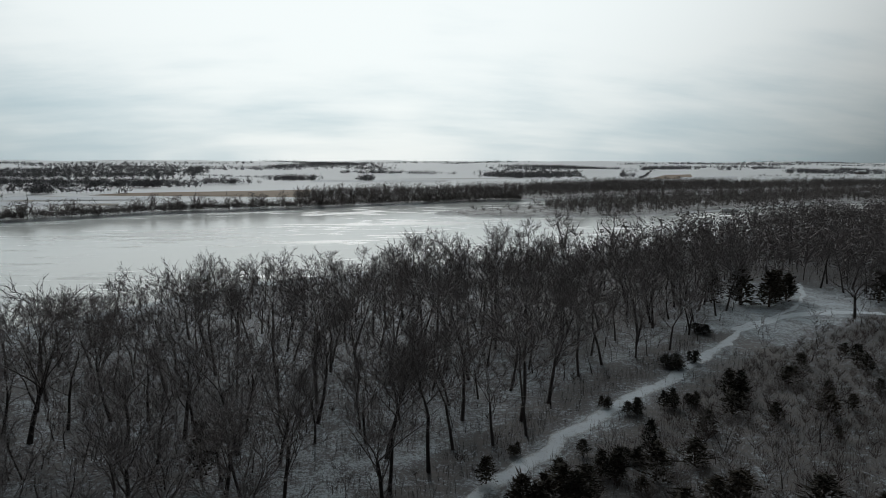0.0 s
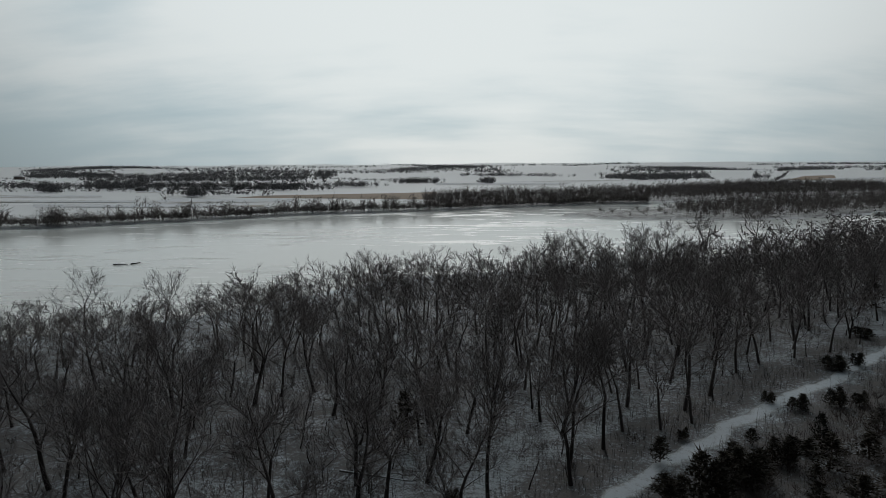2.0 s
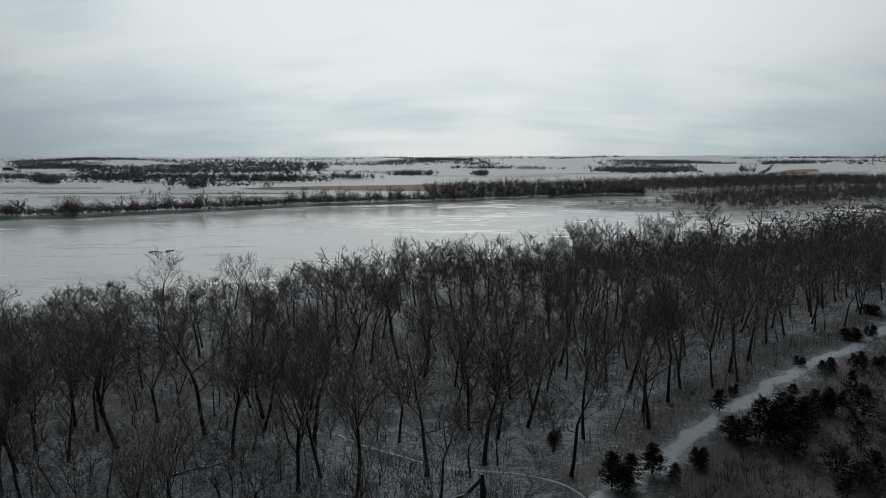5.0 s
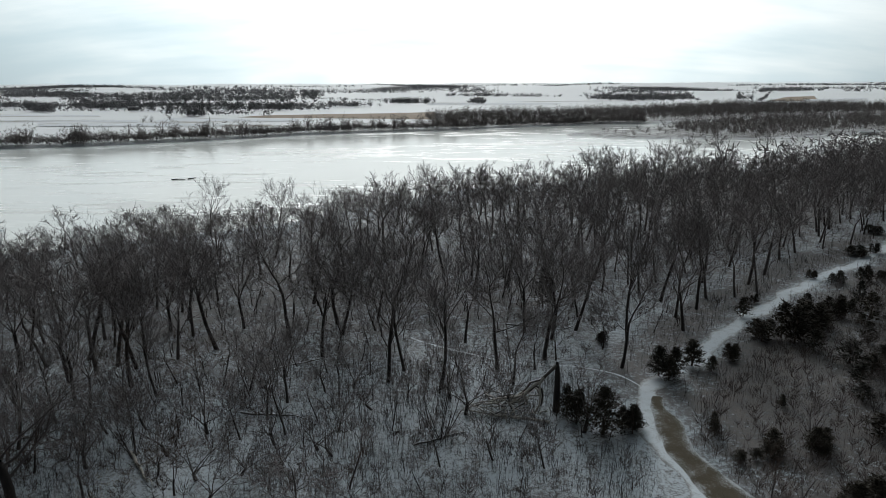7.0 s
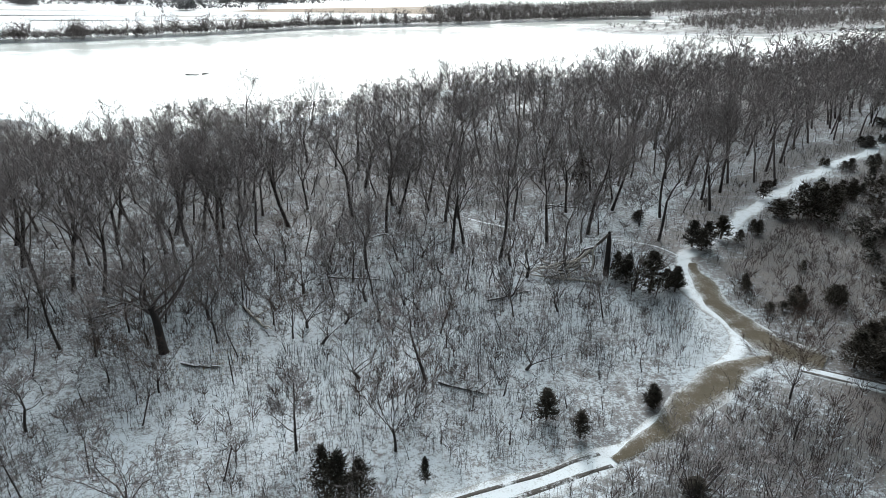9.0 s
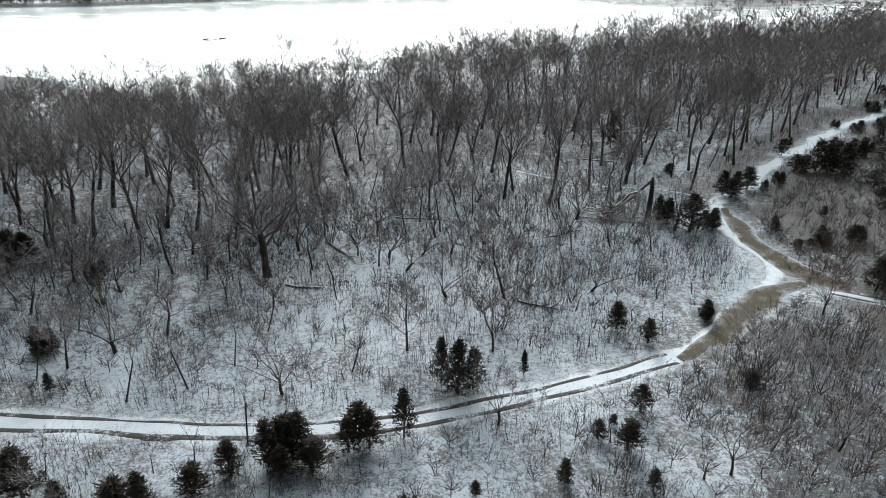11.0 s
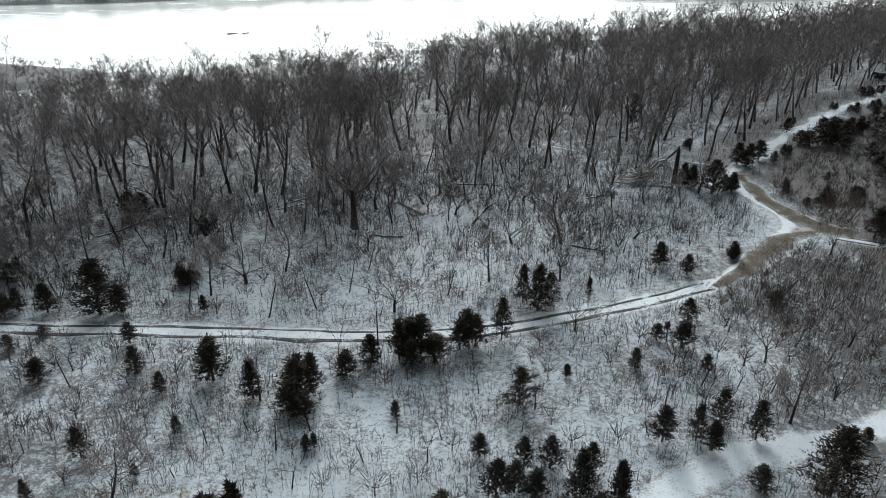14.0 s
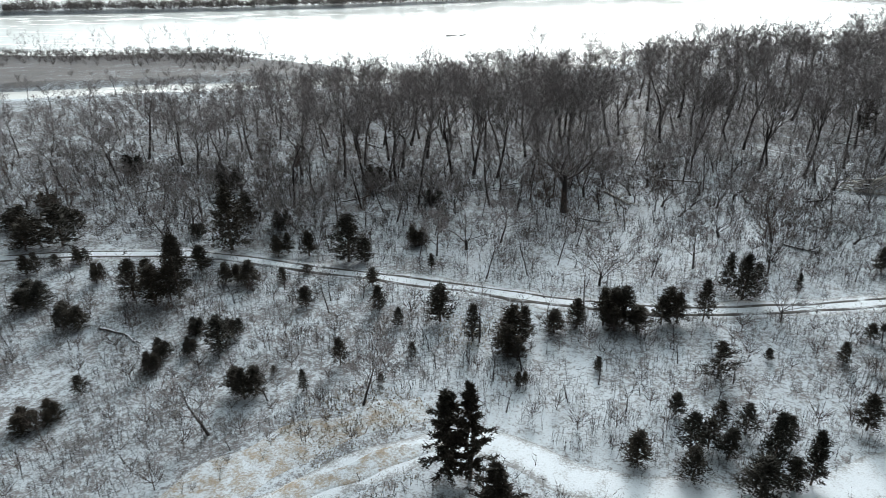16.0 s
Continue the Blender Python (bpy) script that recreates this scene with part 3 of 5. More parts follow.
SLENDER = [(-43.6, 14.6, 8.1), (-56.1, 20.5, 8.4), (-53.9, 5.9, 8.8), (-47.7, 26.2, 8.4), (-54.7, 53.9, 7.2), (-13.9, 40.4, 6.0), (-26.8, 60.8, 13.1), (-51.0, 22.5, 8.5), (-66, 24, 7), (-36, 25, 6.5), (-38.1, 73.2, 10.9), (-72, 8, 6)]
TALL = [(-70.4, 60.5, 19), (-75.5, 57.5, 18), (-16.1, 74.6, 20), (-9.0, 72.4, 18.6), (-1.1, 78.5, 19), (16.4, 78.6, 16), (-51.9, 78.2, 17), (-78.3, 84.4, 19), (-55.7, 57.2, 13), (4.2, 91.9, 17.6), (20, 89.5, 18), (30.9, 99.8, 18.7),
        (36, 104, 19), (-91.9, 39.3, 16), (-133, 58, 16), (-127, 42, 13.5), (-160, 53, 12), (-124, 56, 15.5), (-62, 60, 17), (-83, 50, 16), (-88, 62, 17), (-69.8, 161, 15.8), (-18, 222, 11.5), (-14, 226, 11), (-53, 164, 14.5), (43, 236, 15), (49, 238, 15), (58, 240, 14.5), (72, 243, 15), (80, 246, 16)]
RUSSET = [(17.1, 36.9, 8.6), (23.5, 48.5, 5), (-4.2, 11.3, 8.0), (-21.9, 28.9, 10.8), (-17.2, 46.5, 6), (8, 10, 6), (30, 30, 7), (36, 48, 6), (60, 60, 7), (48, 70, 6)]
CROOKED = [(-33.8, 51.5, 8), (-29.5, 52.4, 6), (-25.5, 53, 6.5), (-38.5, 56, 7), (-27.5, 58.5, 7.5), (-36, 61, 8), (-20.5, 56, 6.5), (-31.5, 47.5, 6.5)]
VASE = [(-6, 47.5, 4), (5, 26, 5.5), (9, 22, 6), (-20.5, 33, 5), (2.3, 22.8, 8), (-11.6, 39.3, 6), (-14.5, 36.8, 4.5), (-8, 4, 4), (26, 48, 5), (33, 60, 5.5), (44, 66, 5), (40, 50, 5), (55, 80, 6), (28, 30, 5), (62, 92, 5), (75, 104, 6), (90, 116, 6)]
plant("oak", -48.7, 45.6, 15.5, 1.3)
plant("oak", 147, 171, 14)
for kind, rows in (("small", CLEARING), ("thin", SLENDER), ("tall", TALL), ("crooked", CROOKED), ("russet", RUSSET), ("vase", VASE)):
    for x, y, h in rows:
        plant(kind, x, y, h, 1.2 if kind == "small" else 1.0)

# the wood between clearing and river, and the belt of brush and trees right of the track
EDGE = [(-320, 40), (-250, 42), (-160, 45), (-120, 50), (-90, 47), (-70, 58), (-45, 71), (-10, 74), (8, 82), (20, 85), (34, 96), (56, 118), (80, 140), (104, 160), (124, 184), (146, 210)]
WOOD = EDGE + [(180, 190), (215, 150), (330, 150), (460, 250), (520, 400)] + [(420, 452), (330, 427), (260, 383), (200, 333), (130, 291), (50, 261), (-10, 235), (-30, 211), (-55, 179), (-80, 163), (-110, 147), (-150, 130), (-190, 113), (-230, 98), (-300, 73)]
ROUGH = [(22, 41), (20, 60), (24, 68), (60, 105), (105, 143), (150, 172), (180, 188), (215, 150), (200, 80), (150, 10), (70, 0), (45, 8), (24, 30)]
THIN = [(-62, 76), (-30, 72), (-2, 80), (14, 100), (20, 130), (-20, 160), (-55, 150), (-75, 110)]


def scatter(rng, poly, spacing, tries):
    xs, ys = [p[0] for p in poly], [p[1] for p in poly]
    x, y = rng.uniform(min(xs), max(xs), tries), rng.uniform(min(ys), max(ys), tries)
    ok = inside(poly, x, y) > 0
    kept, cells = [], {}
    for a, b in zip(x[ok], y[ok]):
        i, j = int(a // spacing), int(b // spacing)
        if all((a - c) ** 2 + (b - d) ** 2 > spacing ** 2 for u in (-1, 0, 1) for v in (-1, 0, 1) for c, d in cells.get((i + u, j + v), ())):
            cells.setdefault((i, j), []).append((a, b))
            kept.append((a, b))
    return np.array(kept)


def clear_of(p, gap):
    """Drops places near tracks or trees that stand already."""
    x, y = p[:, 0], p[:, 1]
    ok = (off_line(MAIN, x, y) > 3.5) & (off_line(FOOT, x, y) > 1.5) & (off_line(SPUR, x, y) > 3) & (off_line(LOWER, x, y) > 3.5) & (inside([(110, 158), (125, 178), (160, 182), (160, 166), (135, 168)], x, y) < 0)
    for a, b, _ in placed:
        ok &= np.hypot(x - a, y - b) > gap
    return p[ok]


rng = np.random.default_rng(11)
at = np.empty(len(ground.data.vertices) * 3, dtype=np.float32)
ground.data.vertices.foreach_get("co", at)
at = at.reshape(-1, 3)
GROUND_COVER.data.foreach_set("value", (smooth(-6, 6, inside(ROUGH, at[:, 0], at[:, 1])) * 1.35 + smooth(-8, 25, inside(WOOD, at[:, 0], at[:, 1])) * (0.62 + 0.7 * smooth(30, 100, at[:, 0])) + 1.0 * smooth(14, 8, off_line(MAIN[21:30], at[:, 0], at[:, 1])) * smooth(1, 3, off_line(MAIN[21:30], at[:, 0], at[:, 1])) - smooth(-5, 15, inside(THIN, at[:, 0], at[:, 1])) * -0.25 + 0.3 * smooth(-50, -80, at[:, 0]) * smooth(70, 50, at[:, 1]) + 0.9 * smooth(-14, 4, at[:, 0]) * smooth(44, 34, at[:, 1]) + 2.2 * smooth(-2, 6, inside(FLATWOOD, at[:, 0], at[:, 1])) + 2.2 * smooth(0, 5, inside(ISLAND, at[:, 0], at[:, 1])) + 1.3 * smooth(0, 5, inside(SPIT, at[:, 0], at[:, 1]))).astype(np.float32))
wood = clear_of(scatter(rng, WOOD, 5.1, 24000), 3.2)
rough = clear_of(scatter(rng, ROUGH, 6.2, 4000), 3)
floor = clear_of(scatter(rng, WOOD, 6.2, 10000), 1.5)
BANK_X, BANK_Y = zip(*NEAR_BANK)


def tree_height(x, y, r):
    """Tall in the middle of the wood, lower towards the river and in the west."""
    d = np.interp(x, BANK_X, BANK_Y) - y
    top = np.interp(d, (0, 25, 60, 90), (9, 10, 14, 19)) + 3.5 * smooth(30, 60, x) * smooth(60, 20, d)
    top = top + (4.5 * smooth(70, 125, x) + 2.5 * smooth(120, 180, x)) * smooth(85, 25, d)
    top = np.minimum(top, np.interp(x, (-200, -150, -118, -92), (6, 8, 13, 19)))
    low = smooth(45, 15, d)
    return top * (0.62 - 0.2 * low + (0.4 + 0.35 * low) * r ** (1 + 1.5 * low))


wood = wood[(inside(THIN, wood[:, 0], wood[:, 1]) < 0) | (rng.random(len(wood)) < 0.85)]
wood = wood[np.array([noise.noise((x * 0.035, y * 0.035, 2.0)) > -0.42 or y > 150 for x, y in wood])]
order = np.argsort(np.hypot(wood[:, 0] + 25, (wood[:, 1] - 30) * 1.0))
wood = wood[order]
NEAREST = 125
FRINGE = [(-150, 32), (-100, 30), (-85, 34), (-60, 41), (-38, 56), (-14, 60), (2, 70), (10, 84), (-10, 75), (-45, 72), (-70, 59), (-90, 48), (-120, 51), (-160, 46)]
for x, y in clear_of(scatter(rng, FRINGE, 4.0, 1600), 2.6)[:120]:
    kind = counter.choice(("small", "thin", "thin", "crooked", "small", "tall"))
    plant(kind, x, y, counter.uniform(4.5, 9) if kind != "tall" else counter.uniform(9, 14))
MEADOW = [(-140, 22), (-95, 25), (-60, 27), (-35, 33), (-15, 38), (0, 46), (9, 62), (-10, 75), (-45, 72), (-75, 58), (-140, 52)]
for x, y in clear_of(scatter(rng, MEADOW, 4.4, 1400), 2.4)[:150]:
    near_wood = smooth(45, 5, off_line(EDGE, np.array([x]), np.array([y]))[0])
    kind = counter.choice(("small", "small", "crooked", "thin", "russet", "vase"))
    if counter.random() < 0.35 + 0.65 * near_wood:
        plant(kind, x, y, counter.uniform(4.2, 7.5) + 3.0 * float(near_wood) * counter.random(), 1.15)
for x, y in wood[:NEAREST]:
    d = off_line(EDGE, np.array([x]), np.array([y]))[0]
    kind = "tall" if counter.random() < 0.68 else ("thin" if counter.random() < 0.5 else "small")
    plant(kind, x, y, float(tree_height(x, y, counter.random())) * (1.0 if kind == "tall" else 0.6), counter.uniform(1.05, 1.35))

WEST = [(-175, 52), (-120, 54), (-85, 52), (-60, 66), (-45, 78), (-58, 140), (-110, 138), (-175, 108)]
wood = np.concatenate([wood, clear_of(scatter(rng, WEST, 6.4, 1600), 3.0)[:100]])
LIGHT = [bare_tree(300 + k, 17, 0.58 + 0.1 * (k % 3), 0.36 + 0.07 * (k % 3), 5 + k % 2, 6 - k % 2, 5, 4, width=0.085, thick=0.0115, lean=0.12, sides=4, fine=False, bend=0.14, leader=bool(k % 2)) for k in range(6)]
SPARSE = [bare_tree(340 + k, 17, 0.6 + 0.1 * (k % 3), 0.24 + 0.06 * (k % 3), 4 + k % 2, 5 - k % 2, 5, 4, width=0.105, thick=0.0135, lean=0.12, sides=3, fine=False, bend=0.15, leader=bool(k % 2)) for k in range(5)]
SAPLING = [bare_tree(360 + k, 4, 0.5, 0.22 + 0.08 * (k % 3), 3, 3, 2, 2, width=0.034, thick=0.013, lean=0.22, sides=3, fine=False, bend=0.22) for k in range(8)]
LOW = [bare_tree(320 + k, 8, 0.7, 0.2, 4, 5, 4, 4, width=0.046, thick=0.012, lean=0.15, sides=3, fine=False) for k in range(4)]


def merge(kinds, spots, heights, base, rng, wide=1.0):
    """Many trees as one mesh, bark and twigs apart."""
    wood_v, wood_f, twig_v, twig_f, at = [], [], [], [], [0, 0]
    z = ground_z(spots[:, 0], spots[:, 1])
    for (x, y), h, gz in zip(spots, heights, z):
        a, s = rng.uniform(0, 6.28), h / base
        pieces = kinds[rng.integers(len(kinds))]
        for k, (v, f) in enumerate(pieces):
            n = int(k == len(pieces) - 1)
            c, d = math.cos(a) * s * wide, math.sin(a) * s * wide
            q = np.stack([v[:, 0] * c - v[:, 1] * d + x, v[:, 0] * d + v[:, 1] * c + y, v[:, 2] * s + gz], 1)
            (twig_v if n else wood_v).append(q)
            (twig_f if n else wood_f).append(f + at[n])
            at[n] += len(v)
    v, f = join([(np.concatenate(wood_v), np.concatenate(wood_f)), (np.concatenate(twig_v), np.concatenate(twig_f))])
    return v, f, np.repeat([0, 1], [sum(map(len, wood_f)), sum(map(len, twig_f))])


rest = wood[NEAREST:]
hs = tree_height(rest[:, 0], rest[:, 1], rng.random(len(rest)))
close = ((rest[:, 1] < 175) & (rest[:, 0] < 90)) | ((np.interp(rest[:, 0], BANK_X, BANK_Y) - rest[:, 1] < 14) & (rest[:, 0] < 150))
v, f, w = merge(LIGHT, rest[close], hs[close], 17, rng, 1.25)
tagged(new("woodland", tri_mesh("woodland", v, f, [M_LIMB, M_TWIG], w)), "dense leafless river wood standing in snow", "wood", kind="stuff")
remote = (rest[:, 0] > 175) | ((rest[:, 1] > 215) & (rest[:, 0] > 95))
remote_spots, remote_hs = rest[remote & ~close], hs[remote & ~close]
v, f, w = merge(SPARSE, rest[~close & ~remote], hs[~close & ~remote], 17, rng, 1.2)
tagged(new("riverside_wood", tri_mesh("riverside_wood", v, f, [M_BARK, M_TWIG], w)), "leafless trees thick along the near river bank", "wood", kind="stuff")
floor = np.concatenate([floor, clear_of(scatter(rng, THIN, 4.4, 2600), 1.5)])
floor = floor[((floor[:, 1] < 190) | (floor[:, 0] > 40) & (floor[:, 1] < 290) & (np.arange(len(floor)) % 2 == 0)) & (floor[:, 0] > -200)]
v, f, w = merge(LOW, floor, tree_height(floor[:, 0], floor[:, 1], rng.random(len(floor))) * rng.uniform(0.3, 0.55, len(floor)), 8, rng)
tagged(new("understorey", tri_mesh("understorey", v, f, [M_BARK, M_TWIG], w)), "low leafless trees under the river wood", "undergrowth", kind="stuff")
v, f, w = merge(LOW, rough[::2], rng.uniform(4, 9, len(rough[::2])), 8, rng)
tagged(new("scrub", tri_mesh("scrub", v, f, [M_BARK, M_TWIG], w)), "leafless scrub trees beside the track", "scrub", kind="stuff")


# ---- cedars ----
def cedar(seed, h, w, sprays, ragged, spray=0.05, bare=0.0, each=26, grain=1.0):
    """A cedar with its foliage in sprays along rising boughs, bare stem showing below."""
    rng = np.random.default_rng(seed)
    stem = tube(limb(rng, (0, 0, -0.2), (0, 0, 1), h * 0.95, 0.03, 4), np.array([1.2, 1, 0.7, 0.4, 0.1]) * h * 0.018, 5)
    boughs = max(26, sprays // each)
    base, way, size = [], [], []
    for k in range(boughs):
        f = (k + rng.random()) / boughs
        z = h * (0.05 + bare + (0.88 - bare) * f ** 0.95)
        shape = math.sin(math.pi * (0.16 + 0.82 * f)) ** 0.7 if bare > 0.1 else (1.03 - f) ** 0.8 * min(1, 0.6 + f * 3.0)
        reach = w / 2 * shape * rng.uniform(1 - ragged, 1 + ragged * 0.5)
        a = k * 2.4 + rng.uniform(-0.5, 0.5)
        tip = np.array([math.cos(a) * reach, math.sin(a) * reach, reach * rng.uniform(-0.05, 0.45)])
        n = int(sprays / boughs)
        g = rng.uniform(0.02, 1.0, n) ** 0.62
        p = np.array([0, 0, z]) + tip * g[:, None] + rng.normal(0, spray * w, (n, 3)) * (0.35 + 0.6 * g[:, None])
        d = tip / (np.linalg.norm(tip) + 1e-6) + rng.normal(0, 0.65, (n, 3)) + (0, 0, 0.35)
        base.append(p)
        way.append(d * grain * h * rng.uniform(0.03, 0.062, n)[:, None])
        size.append(grain * h * rng.uniform(0.020, 0.045, n) * (1.35 - 0.6 * g))
    return stem, slivers(np.concatenate(base), np.concatenate(way), np.concatenate(size), rng)


def cedar_kind(*how):
    stem, green = cedar(*how)
    return how[1], how[2], tri_mesh("trunk", *stem, [M_CEDAR_TRUNK]), tri_mesh("foliage", *green, [M_CEDAR])


CEDAR_KINDS = [cedar_kind(400 + k, 5.0, 2.6 + 0.5 * (k % 3), 2300, 0.26 + 0.14 * (k % 2), 0.055, 0.08 if k % 2 else 0.0, 30, 0.72) for k in range(6)]
CEDAR_LARGE = [cedar_kind(460 + k, 7.0, 4.6, 3800, 0.34, 0.048, 0.0 if k else 0.06, 40, 0.56) for k in range(3)]
CEDAR_FAR = [cedar_kind(480 + k, 5.0, 3.2, 700, 0.30, 0.065, 0.05 if k % 2 else 0.0, 12, 1.2) for k in range(4)]
CEDAR_RAGGED = cedar_kind(470, 5.0, 5.0, 2200, 0.75, 0.035, 0.0, 60, 0.7)
CEDAR_BIG = cedar_kind(450, 9.0, 5.0, 5200, 0.75, 0.024, 0.0, 84, 0.55)


def plant_cedar(x, y, h, w, kind=None, label="dark evergreen cedar standing in snow and brush"):
    base, wide, stem, green = kind or (CEDAR_FAR[counter.randrange(4)] if x > 36 or y > 90 or x < -108 else CEDAR_LARGE[counter.randrange(3)] if w > 3.6 or h > 5.8 else CEDAR_KINDS[counter.randrange(6)])
    ob = new("cedar")
    part("trunk", stem, None, ob)
    part("foliage", green, None, ob, "dark green-brown needle sprays")
    s = (1.0 if kind else 1.2) * w / wide
    ob.matrix_world = Matrix.LocRotScale((x, y, float(ground_z(x, y))), Euler((0, 0, counter.uniform(0, 6.28))), (s, s * counter.uniform(0.9, 1.1), h / base))
    placed.append((x, y, h))
    return tagged(ob, label, "tree", "cedars of the clearing")


CEDARS_MIDDLE = [(-75.5, 9.2, 2.6, 2.3), (-75.2, 22, 7.2, 5.7), (-73, 22.3, 3.6, 2.6), (-69.9, 46, 2.5, 3.1), (-69.5, 15.8, 2.6, 2.1), (-67.7, 28.9, 2.9, 3.1), (-66.8, 10.3, 3.2, 2.2), (-63.7, 22.2, 2.2, 1.2),
                 (-59, 9, 5, 3.4)]
CEDARS_EDGE = [(-44.1, 11.3, 3.7, 2.4), (-41.3, 12.2, 4.9, 2.6), (-40.1, 11.3, 3, 2.4), (-39.1, 13.2, 4.8, 3.2), (-35.1, 14, 3.7, 2.7), (-33.4, 14.5, 4.1, 2.7), (-30.6, 15.7, 5.3, 2.5), (-27.3, 23.4, 5.2, 2.3),
               (-25.8, 21.6, 6.1, 3.2), (-24.9, 9.2, 1.5, 1.1), (-19.2, 24.9, 2.9, 1), (-17.8, 10.5, 2.5, 1.4), (-14, 15.5, 2.1, 1.8), (-12.2, 17.4, 1.2, 0.9), (-11.8, 14.1, 3.3, 2.6), (-11, 9.6, 2.2, 1.4),
               (-9.3, 19.2, 3.1, 2.5), (-7.8, 33.7, 3.5, 2.5), (-5.1, 31, 3.1, 2.1), (2.9, 35.7, 2.7, 2.2), (8.8, 103.8, 7.8, 3.7), (15.9, 88.1, 2, 2.3)]
CEDARS_FRONT = [(-54.6, 6.2, 4.5, 1.9), (-50.4, 5.9, 5.1, 3.5), (-49.4, 3.4, 3, 2), (-49.3, 7.1, 4.6, 2.3), (-41.4, 3.4, 1.8, 1), (-59.8, 1.1, 2.1, 1), (-48.4, -0.8, 1.7, 1.6), (-37.7, -8.9, 3.3, 2.5),
                (-34.3, -1.7, 2.5, 1.8), (-33.5, -10, 3.5, 2.6), (-33.4, -6.6, 4.1, 2.7), (-31.9, -5.8, 3.3, 2.3), (-30.9, -3.3, 3.4, 2.2), (-30.4, -6.5, 3.1, 2), (-28.7, -3.1, 3.4, 2.4), (-28.6, -10.6, 4, 3.5),
                (-27.5, -8.1, 6.6, 2.8), (-26.2, -9.2, 3.4, 1.9), (-25.4, -3.4, 3, 2), (-24.6, -8.2, 5.5, 2.1), (-18.5, -0.1, 3.8, 2.4), (-17.7, -10.1, 3.3, 2.4), (-15.6, -0.1, 4, 1.7), (-15.4, -9.9, 3.2, 2),
                (-14.7, -1.4, 3.2, 1.9), (-12.8, 1.8, 4.1, 2.2), (-12.6, -5.7, 2.5, 2.2), (-10.4, -0.1, 4.3, 2.4), (-7.4, -6.4, 6.8, 4.8), (-1.2, -0.8, 1.7, 1.3)]
CEDARS_WEST = [(-131.5, 29.7, 2.7, 4.4), (-129.5, 21.1, 3.7, 5.3), (-128.8, 47.9, 4.5, 4.5), (-121.9, 16.1, 4.5, 6), (-121.7, 23.8, 3.7, 4.5), (-117.1, 17.1, 6.6, 5.7), (-115, 9, 3.4, 3.1), (-112.6, 11, 2.2, 1.8),
               (-110.8, 13.3, 2.7, 2.7), (-106.4, 44.1, 4.9, 5.2), (-104.3, 8.8, 2.6, 2.5), (-100.1, 24.6, 2.5, 2.8), (-98.3, 15.6, 3.7, 2.9), (-96.3, 14.3, 5, 2.7), (-95.3, 30.8, 5.6, 3.7), (-93.1, 14.7, 3.9, 3.2),
               (-92.8, 21.9, 9.5, 6.4), (-89.4, 30.4, 3.4, 3.3), (-87.5, 12.6, 2.7, 3.4), (-85, 21.9, 3.2, 3.4), (-84.7, 12.4, 3.5, 3), (-81.6, 49.2, 5, 4.9), (-81.3, 22.5, 3.8, 2.6), (-81.3, 14.6, 1.9, 1.7),
               (-79.2, 17.4, 1.3, 1.8)]
CEDARS_BELOW = [(-63.3, 7.1, 2.4, 1.5), (-73.5, -8.2, 3.7, 3.8), (-72.5, -4.6, 1, 0.8), (-68.3, -6.6, 2.6, 1.1), (-66.6, -1.7, 3.3, 2.1), (-61.5, -3.8, 1.3, 0.9), (-96.9, 6.1, 5.5, 3.9), (-93.6, 6.3, 5.9, 5.8),
                (-91.2, 7.2, 9, 3.8), (-107.9, 1.6, 3.3, 5.4), (-99.6, -1.2, 3.8, 4.2), (-90.4, -17, 2.3, 3.3), (-89.1, -11.8, 2.4, 1.9), (-89.1, -15.6, 2.1, 2.5), (-85.6, -4.4, 2.3, 2.8), (-85, -6.9, 2.6, 2.4),
                (-84.8, 0.6, 2.1, 2.4), (-82.9, -3.2, 2.2, 2), (-80.2, 1, 2.7, 2.5), (-80.1, -2, 4.3, 3.4)]
CEDARS_TRACK = [(21.8, 75.2, 4.8, 5.1), (26.4, 79.1, 4.1, 3.5), (33.0, 81.0, 3.1, 2.9), (28.6, 77.4, 2.3, 1.9), (41.1, 89.5, 3.6, 4.9), (6.9, 63.6, 4.2, 4.0), (9.7, 60.2, 6.1, 5.1), (13.0, 61.0, 3.7, 3.7), (45.5, 89.4, 6.0, 6.0),
                (51.8, 93.8, 5.2, 6.1), (68.7, 118.5, 2.7, 3.4), (32.2, 56.1, 2.8, 3.3), (26.9, 55.6, 2.1, 2.6), (22.4, 60.1, 2.1, 1.8), (27.7, 41.3, 5.5, 6.5), (33.4, 67.2, 1.6, 1.4), (3.2, 35.8, 1.8, 1.9), (3.0, 23.9, 1.5, 2.4)]
CEDARS_BEYOND = [(75.5, 120.4, 3.4, 3.7), (79.4, 120.9, 2.6, 2.8), (50.6, 96.9, 4.3, 3.4), (57.8, 99.6, 4.0, 4.3), (42.5, 100.0, 3.6, 2.5), (56.5, 106.0, 2.3, 2.0), (47.7, 107.6, 1.7, 1.8), (65.4, 121.6, 2.0, 2.2),
                 (87.9, 123.1, 4.7, 4.9), (85.2, 139.6, 2.4, 5.5), (90.3, 141.8, 3.0, 2.7), (127.2, 187.4, 10.0, 8), (133, 184, 9.6, 8), (141.9, 192.7, 7.8, 8.3), (65.7, 105.8, 4.7, 2.3), (62.4, 103.6, 1.9, 3.1), (102.5, 161.8, 2.3, 5.3), (63.0, 98.2, 5.0, 4.3), (121, 191, 9, 6), (138, 189, 9, 6.5), (166, 186, 9, 7), (174, 191, 8, 7)]
